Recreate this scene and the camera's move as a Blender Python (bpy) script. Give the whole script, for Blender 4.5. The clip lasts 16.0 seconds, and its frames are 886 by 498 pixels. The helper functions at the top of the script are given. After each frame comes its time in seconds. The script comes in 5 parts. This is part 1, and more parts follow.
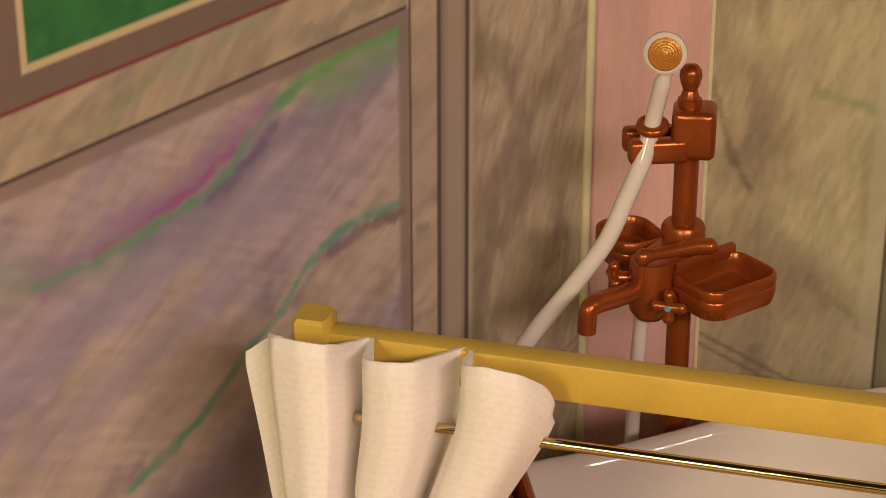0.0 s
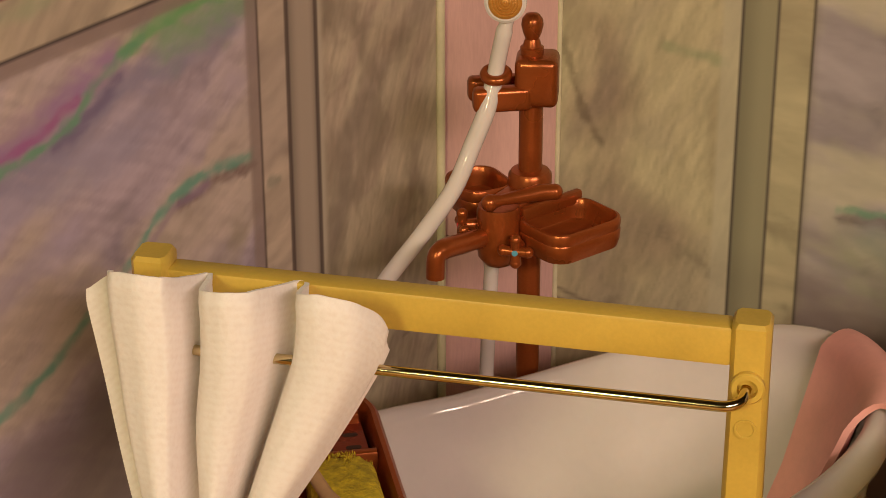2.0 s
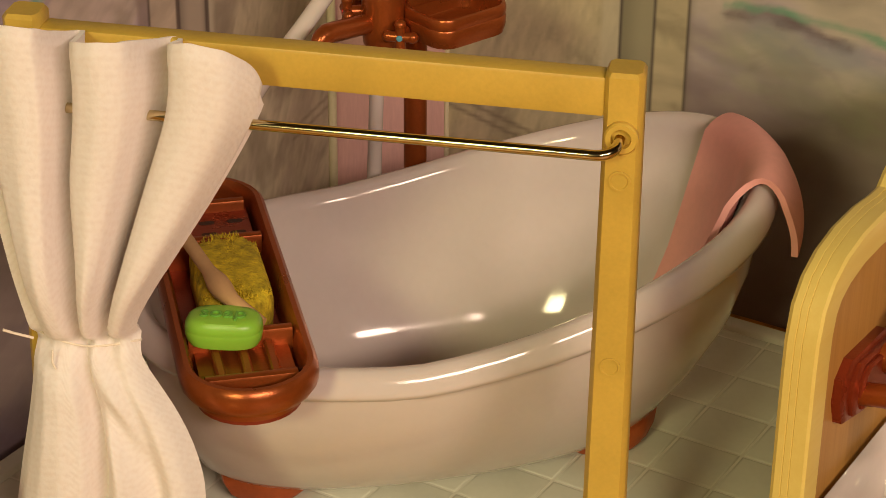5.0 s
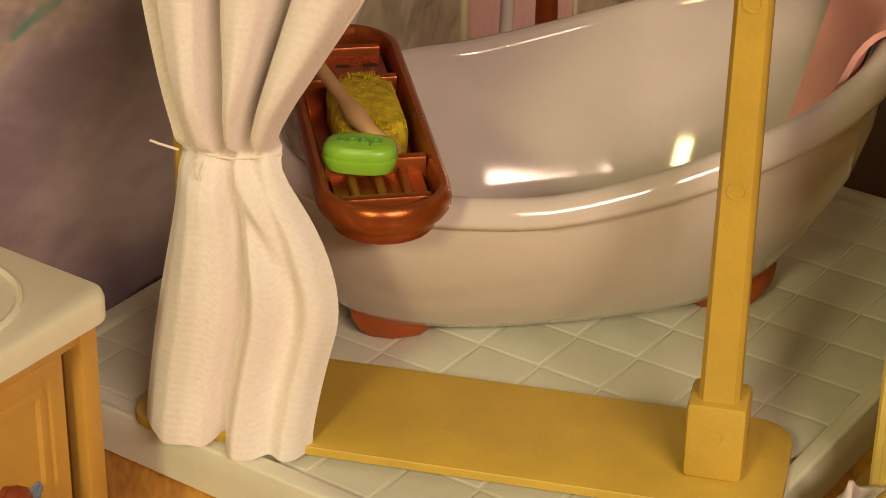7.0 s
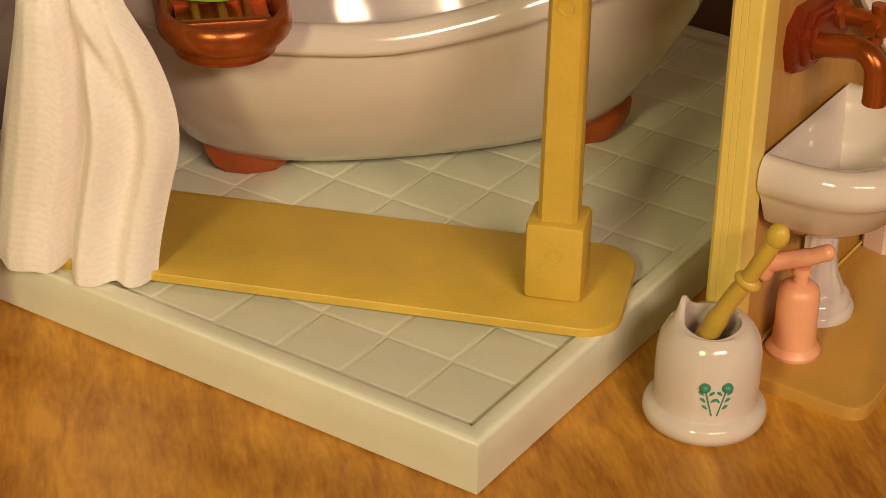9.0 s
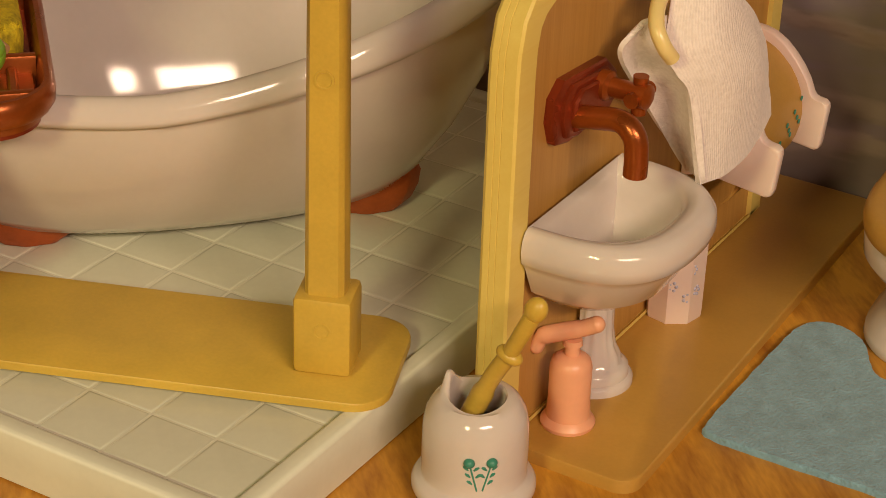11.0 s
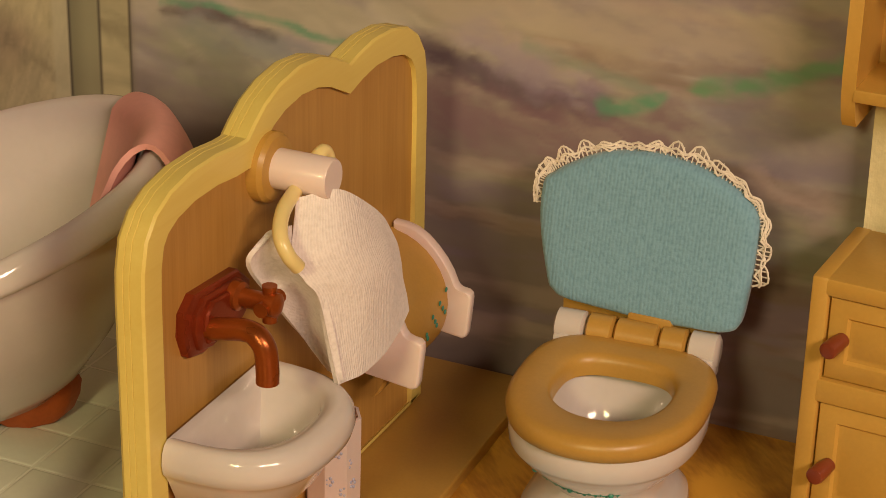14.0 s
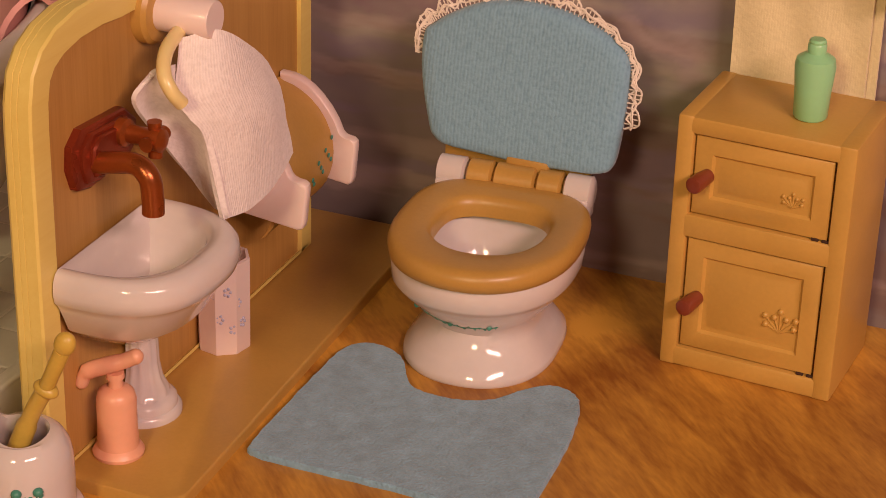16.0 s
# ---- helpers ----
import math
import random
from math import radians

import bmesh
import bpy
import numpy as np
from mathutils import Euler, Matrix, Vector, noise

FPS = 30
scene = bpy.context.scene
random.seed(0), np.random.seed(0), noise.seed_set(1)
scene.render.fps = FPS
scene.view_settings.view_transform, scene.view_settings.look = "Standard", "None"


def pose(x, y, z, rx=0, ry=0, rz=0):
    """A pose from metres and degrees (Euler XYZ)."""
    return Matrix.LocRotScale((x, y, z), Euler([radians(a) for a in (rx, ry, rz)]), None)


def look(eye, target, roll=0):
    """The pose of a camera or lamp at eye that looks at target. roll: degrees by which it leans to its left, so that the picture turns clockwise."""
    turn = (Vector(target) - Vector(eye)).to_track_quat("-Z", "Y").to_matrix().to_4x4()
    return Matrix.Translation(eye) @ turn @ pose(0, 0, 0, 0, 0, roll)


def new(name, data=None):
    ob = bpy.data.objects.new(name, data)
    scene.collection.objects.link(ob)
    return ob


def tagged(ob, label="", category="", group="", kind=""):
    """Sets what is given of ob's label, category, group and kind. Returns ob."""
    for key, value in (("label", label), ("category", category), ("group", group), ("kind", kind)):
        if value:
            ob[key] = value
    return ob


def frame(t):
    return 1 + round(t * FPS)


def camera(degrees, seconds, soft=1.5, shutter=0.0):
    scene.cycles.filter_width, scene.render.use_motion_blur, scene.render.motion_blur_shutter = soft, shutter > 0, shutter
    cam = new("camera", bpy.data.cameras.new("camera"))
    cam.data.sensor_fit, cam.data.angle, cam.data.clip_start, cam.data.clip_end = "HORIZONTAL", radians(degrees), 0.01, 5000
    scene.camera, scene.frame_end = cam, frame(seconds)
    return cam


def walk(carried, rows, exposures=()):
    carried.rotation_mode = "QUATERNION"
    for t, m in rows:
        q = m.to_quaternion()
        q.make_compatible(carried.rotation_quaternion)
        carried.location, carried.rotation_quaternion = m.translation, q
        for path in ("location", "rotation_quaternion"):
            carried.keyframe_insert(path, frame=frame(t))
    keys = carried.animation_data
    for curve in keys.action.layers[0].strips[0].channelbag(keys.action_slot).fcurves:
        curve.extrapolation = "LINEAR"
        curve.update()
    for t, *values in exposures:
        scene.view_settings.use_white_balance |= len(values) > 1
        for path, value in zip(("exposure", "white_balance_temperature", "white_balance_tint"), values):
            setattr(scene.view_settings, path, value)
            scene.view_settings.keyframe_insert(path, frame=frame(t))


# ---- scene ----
cam = camera(22.945, 16.0, soft=0.6)
walk(cam, [
    (0, look((0.08064, -0.16369, 0.19896), (-0.07960, 0.05524, 0.07091), -0.104)),
    (0.5, look((0.08259, -0.16496, 0.19876), (-0.07590, 0.05730, 0.07435), -0.175)),
    (1, look((0.08535, -0.16542, 0.19787), (-0.06905, 0.05977, 0.07356), -0.096)),
    (1.5, look((0.08851, -0.16561, 0.19609), (-0.06338, 0.06076, 0.07083), -0.111)),
    (2, look((0.09217, -0.16580, 0.19343), (-0.05799, 0.06076, 0.06646), -0.171)),
    (2.5, look((0.09632, -0.16453, 0.19090), (-0.05059, 0.06273, 0.06139), 0.108)),
    (3, look((0.09951, -0.16289, 0.18853), (-0.04378, 0.06435, 0.05498), 0.147)),
    (3.2, look((0.10047, -0.16238, 0.18772), (-0.04193, 0.06535, 0.05409), 0.161)),
    (5.3, look((0.10019, -0.17058, 0.17692), (-0.03753, 0.05587, 0.03637), 0.493)),
    (5.5, look((0.10050, -0.17215, 0.17568), (-0.03900, 0.05277, 0.03444), 0.390)),
    (6, look((0.10192, -0.17651, 0.17260), (-0.04121, 0.04569, 0.03068), 0.687)),
    (6.5, look((0.10380, -0.18054, 0.16976), (-0.04363, 0.03979, 0.02934), 0.729)),
    (7, look((0.10594, -0.18305, 0.16571), (-0.04321, 0.03496, 0.02350), 0.912)),
    (7.5, look((0.10903, -0.18427, 0.16122), (-0.04120, 0.03225, 0.01785), 0.672)),
    (8, look((0.11328, -0.18482, 0.15768), (-0.03564, 0.02960, 0.00987), 0.392)),
    (8.5, look((0.11803, -0.18392, 0.15627), (-0.02794, 0.03118, 0.00653), 0.630)),
    (9, look((0.12280, -0.18124, 0.15575), (-0.01858, 0.03588, 0.00452), 1.151)),
    (9.2, look((0.12455, -0.17999, 0.15560), (-0.01520, 0.03817, 0.00436), 1.195)),
    (11.3, look((0.13786, -0.16666, 0.15801), (0.00613, 0.06213, 0.01552), 1.820)),
    (11.5, look((0.13903, -0.16577, 0.15903), (0.00869, 0.06480, 0.01815), 1.668)),
    (12, look((0.14186, -0.16394, 0.16192), (0.01399, 0.06991, 0.02422), 1.708)),
    (12.5, look((0.14448, -0.16240, 0.16462), (0.01793, 0.07428, 0.03058), 1.529)),
    (13, look((0.14710, -0.16181, 0.16653), (0.02436, 0.07878, 0.03595), 1.471)),
    (13.5, look((0.15013, -0.16222, 0.16717), (0.03249, 0.08285, 0.04027), 1.452)),
    (14, look((0.15335, -0.16421, 0.16685), (0.04238, 0.08511, 0.04226), 1.452)),
    (14.5, look((0.15626, -0.16731, 0.16565), (0.05064, 0.08325, 0.03892), 1.436)),
    (15, look((0.15921, -0.17021, 0.16381), (0.05514, 0.07873, 0.03267), 1.277)),
    (15.5, look((0.16256, -0.17339, 0.16234), (0.06096, 0.07498, 0.02822), 1.365)),
    (16, look((0.16627, -0.17672, 0.16155), (0.06628, 0.07262, 0.02802), 1.693)),
], exposures=[(0, 0.0, 6250, 12), (3, 0.0, 6350, 11), (5.5, 0.0, 6500, 10), (7.5, -0.04, 6760, 7), (9, -0.04, 6860, 8), (12, -0.10, 6860, 10), (15.0, -0.12, 6800, 11), (15.5, -0.12, 6700, 34), (16, -0.12, 6780, 42)])
# World unit: metres; the parts are drawn in millimetres and scaled by MM.
MM = 0.001

# ---- world, lamps ----
world = bpy.data.worlds.new("world")
scene.world = world
world.use_nodes = True
world.node_tree.nodes["Background"].inputs[0].default_value = (1.0, 0.86, 0.70, 1)
world.node_tree.nodes["Background"].inputs[1].default_value = 0.008


def lamp(name, eye, target, watts, wide, high, colour):
    data = bpy.data.lights.new(name, "AREA")
    data.shape, data.size, data.size_y, data.energy, data.color = "RECTANGLE", wide, high, watts, colour
    ob = new(name, data)
    ob.matrix_world = look(eye, target)
    return ob


lamp("lamp_right", (0.66, -0.44, 0.52), (0.0, 0.05, 0.03), 6.05, 0.42, 0.08, (1.0, 0.745, 0.555))
lamp("lamp_front", (0.15, -0.80, 0.47), (0.0, 0.05, 0.03), 3.05, 0.13, 0.13, (1.0, 0.875, 0.44))


# ---- materials ----
def ramp(v):
    return (v[0], v[1], v[2], 1.0)


def material(name, colour, rough=0.4, metal=0.0, vary=0.06, grain=0.0, grain_scale=900.0, coat=0.0, blotch=90.0, stretch=(1, 1, 1), dark=None, turn=(0, 0, 0), sheen=0.0, sss=0.0):
    """Principled material: base colour varied at two scales, roughness varied, fine bump."""
    m = bpy.data.materials.new(name)
    m.use_nodes = True
    nt = m.node_tree
    n, l = nt.nodes, nt.links
    b = n["Principled BSDF"]
    tc = n.new("ShaderNodeTexCoord")
    mp = n.new("ShaderNodeMapping")
    mp.inputs["Scale"].default_value = stretch
    mp.inputs["Rotation"].default_value = [radians(a) for a in turn]
    l.new(tc.outputs["Object"], mp.inputs[0])
    big, fine = n.new("ShaderNodeTexNoise"), n.new("ShaderNodeTexNoise")
    big.inputs["Scale"].default_value, big.inputs["Detail"].default_value = blotch, 4
    fine.inputs["Scale"].default_value, fine.inputs["Detail"].default_value = grain_scale, 3
    l.new(mp.outputs[0], big.inputs["Vector"])
    l.new(mp.outputs[0], fine.inputs["Vector"])
    add = n.new("ShaderNodeMath")
    add.operation = "ADD"
    half = n.new("ShaderNodeMath")
    half.operation = "MULTIPLY"
    half.inputs[1].default_value = 0.35
    l.new(fine.outputs[0], half.inputs[0])
    l.new(big.outputs[0], add.inputs[0])
    l.new(half.outputs[0], add.inputs[1])
    cr = n.new("ShaderNodeValToRGB")
    low = dark or [c * (1 - 2.2 * vary) for c in colour]
    high = [min(1, c * (1 + 1.2 * vary)) for c in colour]
    cr.color_ramp.elements[0].position, cr.color_ramp.elements[1].position = 0.42, 0.90
    cr.color_ramp.elements[0].color, cr.color_ramp.elements[1].color = ramp(low), ramp(high)
    l.new(add.outputs[0], cr.inputs[0])
    l.new(cr.outputs[0], b.inputs["Base Color"])
    rr = n.new("ShaderNodeMapRange")
    rr.inputs["To Min"].default_value, rr.inputs["To Max"].default_value = rough * 0.8, min(1, rough * 1.25)
    l.new(big.outputs[0], rr.inputs[0])
    l.new(rr.outputs[0], b.inputs["Roughness"])
    b.inputs["Metallic"].default_value = metal
    b.inputs["Coat Weight"].default_value = coat
    b.inputs["Coat Roughness"].default_value = 0.08
    b.inputs["Sheen Weight"].default_value = sheen
    b.inputs["Sheen Roughness"].default_value = 0.6
    if sss:
        b.inputs["Subsurface Weight"].default_value = sss
        b.inputs["Subsurface Radius"].default_value = (1.0, 0.6, 0.4)
        b.inputs["Subsurface Scale"].default_value = 0.0015
    if grain:
        bp = n.new("ShaderNodeBump")
        bp.inputs["Strength"].default_value, bp.inputs["Distance"].default_value = grain, 0.0003
        l.new(fine.outputs[0], bp.inputs["Height"])
        l.new(bp.outputs[0], b.inputs["Normal"])
    return m


def wood(name, light, dark, turn, long=6.0, across=60.0, rough=0.4, contrast=1.0, bump=0.05, blot=0.35):
    """Wood grain: stretched noise streaks over a slow blotch."""
    m = bpy.data.materials.new(name)
    m.use_nodes = True
    nt = m.node_tree
    n, l = nt.nodes, nt.links
    b = n["Principled BSDF"]
    tc, mp = n.new("ShaderNodeTexCoord"), n.new("ShaderNodeMapping")
    mp.inputs["Rotation"].default_value = [radians(a) for a in turn]
    mp2 = n.new("ShaderNodeMapping")
    mp2.inputs["Scale"].default_value = (long, across, across)
    l.new(tc.outputs["Object"], mp.inputs[0])
    l.new(mp.outputs[0], mp2.inputs[0])
    streak, fine, big = [n.new("ShaderNodeTexNoise") for _ in range(3)]
    streak.inputs["Scale"].default_value, streak.inputs["Detail"].default_value = 3.0, 5
    streak.inputs["Distortion"].default_value = 0.6
    fine.inputs["Scale"].default_value, fine.inputs["Detail"].default_value = 14.0, 4
    big.inputs["Scale"].default_value, big.inputs["Detail"].default_value = 24.0, 5
    big.inputs["Distortion"].default_value = 1.2
    l.new(mp2.outputs[0], streak.inputs["Vector"])
    l.new(mp2.outputs[0], fine.inputs["Vector"])
    l.new(mp.outputs[0], big.inputs["Vector"])
    mixer = n.new("ShaderNodeMix")
    mixer.inputs[0].default_value = 0.35
    l.new(streak.outputs[0], mixer.inputs[2])
    l.new(fine.outputs[0], mixer.inputs[3])
    mixer2 = n.new("ShaderNodeMix")
    mixer2.inputs[0].default_value = blot
    l.new(mixer.outputs[0], mixer2.inputs[2])
    l.new(big.outputs[0], mixer2.inputs[3])
    cr = n.new("ShaderNodeValToRGB")
    cr.color_ramp.elements[0].position = 0.5 - 0.16 / contrast
    cr.color_ramp.elements[1].position = 0.5 + 0.16 / contrast
    cr.color_ramp.elements[0].color, cr.color_ramp.elements[1].color = ramp(dark), ramp(light)
    l.new(mixer2.outputs[0], cr.inputs[0])
    l.new(cr.outputs[0], b.inputs["Base Color"])
    b.inputs["Roughness"].default_value = rough
    bp = n.new("ShaderNodeBump")
    bp.inputs["Strength"].default_value, bp.inputs["Distance"].default_value = bump, 0.0002
    l.new(mixer.outputs[0], bp.inputs["Height"])
    l.new(bp.outputs[0], b.inputs["Normal"])
    return m


def painted(name, rough=0.55):
    """Printed card: colour from the mesh's own print, with a faint paper grain."""
    m = bpy.data.materials.new(name)
    m.use_nodes = True
    n, l = m.node_tree.nodes, m.node_tree.links
    b = n["Principled BSDF"]
    at = n.new("ShaderNodeAttribute")
    at.attribute_name = "print"
    l.new(at.outputs["Color"], b.inputs["Base Color"])
    b.inputs["Roughness"].default_value = rough
    nz, bp = n.new("ShaderNodeTexNoise"), n.new("ShaderNodeBump")
    nz.inputs["Scale"].default_value = 1500
    bp.inputs["Strength"].default_value, bp.inputs["Distance"].default_value = 0.05, 0.0002
    l.new(nz.outputs[0], bp.inputs["Height"])
    l.new(bp.outputs[0], b.inputs["Normal"])
    return m


def knit(name, colour, dark, scale, rough=0.95, wobble=3.0, fuzz=0.55, relief=0.7, soft=0.0):
    """Knitted or woven cloth: fine ribs with fuzzy colour and bump."""
    m = bpy.data.materials.new(name)
    m.use_nodes = True
    n, l = m.node_tree.nodes, m.node_tree.links
    b = n["Principled BSDF"]
    tc = n.new("ShaderNodeTexCoord")
    w1, nz = n.new("ShaderNodeTexWave"), n.new("ShaderNodeTexNoise")
    w1.inputs["Scale"].default_value, w1.inputs["Distortion"].default_value = scale, wobble
    w1.bands_direction = "Y" if name == "curtain_knit" else "X"
    w1.inputs["Detail"].default_value, w1.inputs["Detail Scale"].default_value = 2, 3
    nz.inputs["Scale"].default_value, nz.inputs["Detail"].default_value = 1500, 5
    l.new(tc.outputs["UV"], w1.inputs["Vector"])
    l.new(tc.outputs["Object"], nz.inputs["Vector"])
    mixer = n.new("ShaderNodeMix")
    mixer.inputs[0].default_value = fuzz
    l.new(w1.outputs[1], mixer.inputs[2])
    l.new(nz.outputs[0], mixer.inputs[3])
    cr = n.new("ShaderNodeValToRGB")
    cr.color_ramp.elements[0].position, cr.color_ramp.elements[1].position = 0.15, 0.6
    cr.color_ramp.elements[0].color, cr.color_ramp.elements[1].color = ramp(dark), ramp(colour)
    l.new(mixer.outputs[0], cr.inputs[0])
    l.new(cr.outputs[0], b.inputs["Base Color"])
    b.inputs["Roughness"].default_value = rough
    b.inputs["Sheen Weight"].default_value = 0.3
    if soft:
        b.inputs["Subsurface Weight"].default_value = soft
        b.inputs["Subsurface Radius"].default_value = (1.0, 0.75, 0.65)
        b.inputs["Subsurface Scale"].default_value = 0.004
    bp = n.new("ShaderNodeBump")
    bp.inputs["Strength"].default_value, bp.inputs["Distance"].default_value = relief, 0.0003
    l.new(mixer.outputs[0], bp.inputs["Height"])
    l.new(bp.outputs[0], b.inputs["Normal"])
    return m


WHITE = material("white_gloss", (0.67, 0.60, 0.58), 0.08, vary=0.02, coat=0.1, sss=0.10)
CREAM = material("cream_gloss", (0.80, 0.77, 0.62), 0.30, vary=0.02, coat=0.1)
TILE = material("tile_white", (0.70, 0.72, 0.61), 0.24, vary=0.03, grain=0.03)
# same plastic as the tiles, lightened so the joints carry their edge glint
TRAY = material("tray_white_joint_glint", (0.74, 0.75, 0.64), 0.33, vary=0.03, grain=0.04)
COPPER = material("copper_paint", (0.34, 0.082, 0.017), 0.28, metal=0.60, vary=0.10, grain=0.08, grain_scale=2500)
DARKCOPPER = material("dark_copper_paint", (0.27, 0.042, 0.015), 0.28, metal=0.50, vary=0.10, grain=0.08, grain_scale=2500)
FOOTCOPPER = material("orange_copper", (0.47, 0.105, 0.025), 0.42, metal=0.3, vary=0.12, grain=0.15, grain_scale=1400)
TAN = material("tan_plastic", (0.63, 0.425, 0.072), 0.38, vary=0.07, grain=0.06, grain_scale=1800, sss=0.08)
CARAMEL = material("caramel_plastic", (0.52, 0.29, 0.065), 0.36, vary=0.05, grain=0.05, grain_scale=1800, sss=0.06)
CABINET = material("cabinet_plastic", (0.60, 0.345, 0.075), 0.38, vary=0.05, grain=0.05, grain_scale=1500, sss=0.06)
RIMYELLOW = wood("pale_yellow_rim", (0.80, 0.645, 0.19), (0.74, 0.56, 0.145), (0, 0, 90), 10, 220, 0.38, 0.8, 0.03)
PANEL = wood("brown_panel", (0.56, 0.31, 0.085), (0.44, 0.225, 0.05), (0, 90, 0), 10, 260, 0.45, 1.0, 0.05)
FLOOR = wood("floor_wood", (0.70, 0.35, 0.050), (0.30, 0.105, 0.013), (0, 0, 47), 26, 110, 0.36, 1.45, 0.05, 0.50)
CHROME = material("brass_chrome", (0.62, 0.52, 0.30), 0.12, metal=1.0, vary=0.10)
GREEN = material("green_soap", (0.28, 0.58, 0.055), 0.35, vary=0.05, sss=0.2)
GREENDARK = material("dark_green_letters", (0.16, 0.42, 0.06), 0.4, vary=0.05)
SPONGE = material("yellow_sponge", (0.62, 0.47, 0.02), 0.95, vary=0.25, grain=1.0, grain_scale=1500, blotch=500)
STICK = material("tan_stick", (0.55, 0.34, 0.16), 0.5, vary=0.08, grain=0.1)
PINKVINYL = material("pink_vinyl", (0.84, 0.40, 0.36), 0.55, vary=0.05, grain=0.05)
PALEPINK = material("pale_pink_plastic", (0.82, 0.66, 0.62), 0.30, vary=0.02, coat=0.1, sss=0.1)
SALMON = material("salmon_plastic", (0.84, 0.41, 0.26), 0.35, vary=0.04, sss=0.15)
MINT = material("mint_plastic", (0.30, 0.68, 0.36), 0.30, vary=0.03, sss=0.15)
REDKNOB = material("red_brown_knob", (0.24, 0.045, 0.020), 0.32, vary=0.08, coat=0.1)
CREAMYELLOW = material("cream_yellow_plastic", (0.83, 0.66, 0.30), 0.28, vary=0.03, sss=0.15)
TEAL = material("teal_ink", (0.05, 0.27, 0.20), 0.4, vary=0.08)
BLUEINK = material("blue_ink", (0.20, 0.30, 0.50), 0.4, vary=0.1)
LILACINK = material("lilac_ink", (0.52, 0.52, 0.68), 0.4, vary=0.1)
MAT = material("blue_felt", (0.20, 0.385, 0.53), 1.0, vary=0.11, grain=1.0, grain_scale=2200, blotch=420, sheen=0.3)
BLUEKNIT = knit("blue_knit", (0.22, 0.42, 0.57), (0.145, 0.305, 0.44), 8.5, wobble=1.6, fuzz=0.84, relief=0.55)
WHITEKNIT = knit("white_knit", (0.88, 0.80, 0.79), (0.72, 0.64, 0.62), 15.0, wobble=1.2, fuzz=0.85, relief=0.7)
CURTAINKNIT = knit("curtain_knit", (0.96, 0.89, 0.88), (0.88, 0.79, 0.77), 26.0, wobble=0.8, fuzz=0.87, relief=0.35, soft=0.25)
CLOTHCREAM = knit("cream_cloth", (0.80, 0.70, 0.42), (0.72, 0.62, 0.36), 16.0, wobble=0.8, fuzz=0.93, relief=0.4)
LACE = material("lace_thread", (0.86, 0.77, 0.68), 0.9, vary=0.06, grain=0.6, grain_scale=2500)
GOLDTHREAD = material("gold_thread", (0.55, 0.42, 0.15), 0.4, metal=0.5, vary=0.1)
PINKCARD = material("pink_card", (0.60, 0.35, 0.33), 0.6, vary=0.09, blotch=40, grain=0.03, stretch=(3, 3, 0.4))
BEADCARD = material("cream_bead", (0.62, 0.55, 0.38), 0.5, vary=0.08)
# surface of the unseen room shell, its tone set by the wanted bounce light
ROOMSHELL = material("room_shell_bounce", (0.15, 0.13, 0.10), 0.8, vary=0.04, blotch=3)
TERRACOTTA = material("terracotta_plastic", (0.62, 0.20, 0.05), 0.5, vary=0.06)
LEAF = material("leaf_green", (0.04, 0.20, 0.10), 0.5, vary=0.2)
PLATE = material("gold_copper", (0.62, 0.28, 0.05), 0.35, metal=0.35, vary=0.15, grain=0.3, grain_scale=3000)
# near-black that paints the shade inside gaps and slots
HOLESHADE = material("painted_gap_shade", (0.05, 0.02, 0.01), 0.8, vary=0.1)
REDDOT = material("red_dot", (0.55, 0.03, 0.03), 0.3, vary=0.05)
BLUEDOT = material("blue_dot", (0.10, 0.35, 0.50), 0.3, vary=0.05)
PRINT = painted("wall_print")


# ---- mesh helpers, in millimetres ----
def thing(name, at, label, category, group="", kind=""):
    ob = new(name)
    ob.empty_display_size = 0.005
    ob.location = [c * MM for c in at]
    return tagged(ob, label, category, group, kind)


def finish(bm, at, angle=38):
    bmesh.ops.recalc_face_normals(bm, faces=bm.faces)
    me = bpy.data.meshes.new("mesh")
    for v in bm.verts:
        v.co = (v.co - Vector(at)) * MM
    bm.to_mesh(me)
    bm.free()
    me.shade_smooth()
    me.set_sharp_from_angle(angle=radians(angle))
    return me


def root_of(ob):
    while ob.parent:
        ob = ob.parent
    return ob


def part(name, bm, mat, parent, label="", angle=38):
    at = root_of(parent).location / MM
    me = finish(bm, at, angle)
    me.materials.append(mat)
    ob = new(name, me)
    ob.parent = parent
    return tagged(ob, label)


def solo(name, bm, mat, at, label, category, group="", kind="", angle=38):
    me = finish(bm, at, angle)
    me.materials.append(mat)
    ob = new(name, me)
    ob.location = [c * MM for c in at]
    return tagged(ob, label, category, group, kind)


def B():
    return bmesh.new()


def box(bm, c, s, bev=0.0, rz=0.0, seg=2, m=None):
    tmp = bmesh.new()
    bmesh.ops.create_cube(tmp, size=1.0)
    for v in tmp.verts:
        v.co = Vector((v.co.x * s[0], v.co.y * s[1], v.co.z * s[2]))
    if bev:
        bmesh.ops.bevel(tmp, geom=tmp.edges[:], offset=bev, segments=seg, profile=0.5, affect="EDGES")
    mat4 = m if m is not None else Matrix.Translation(c) @ Matrix.Rotation(radians(rz), 4, "Z")
    merge(bm, tmp, mat4)


def merge(bm, tmp, mat4=None):
    made = {}
    for v in tmp.verts:
        made[v] = bm.verts.new(mat4 @ v.co if mat4 is not None else v.co)
    for f in tmp.faces:
        try:
            bm.faces.new([made[v] for v in f.verts])
        except ValueError:
            pass
    tmp.free()


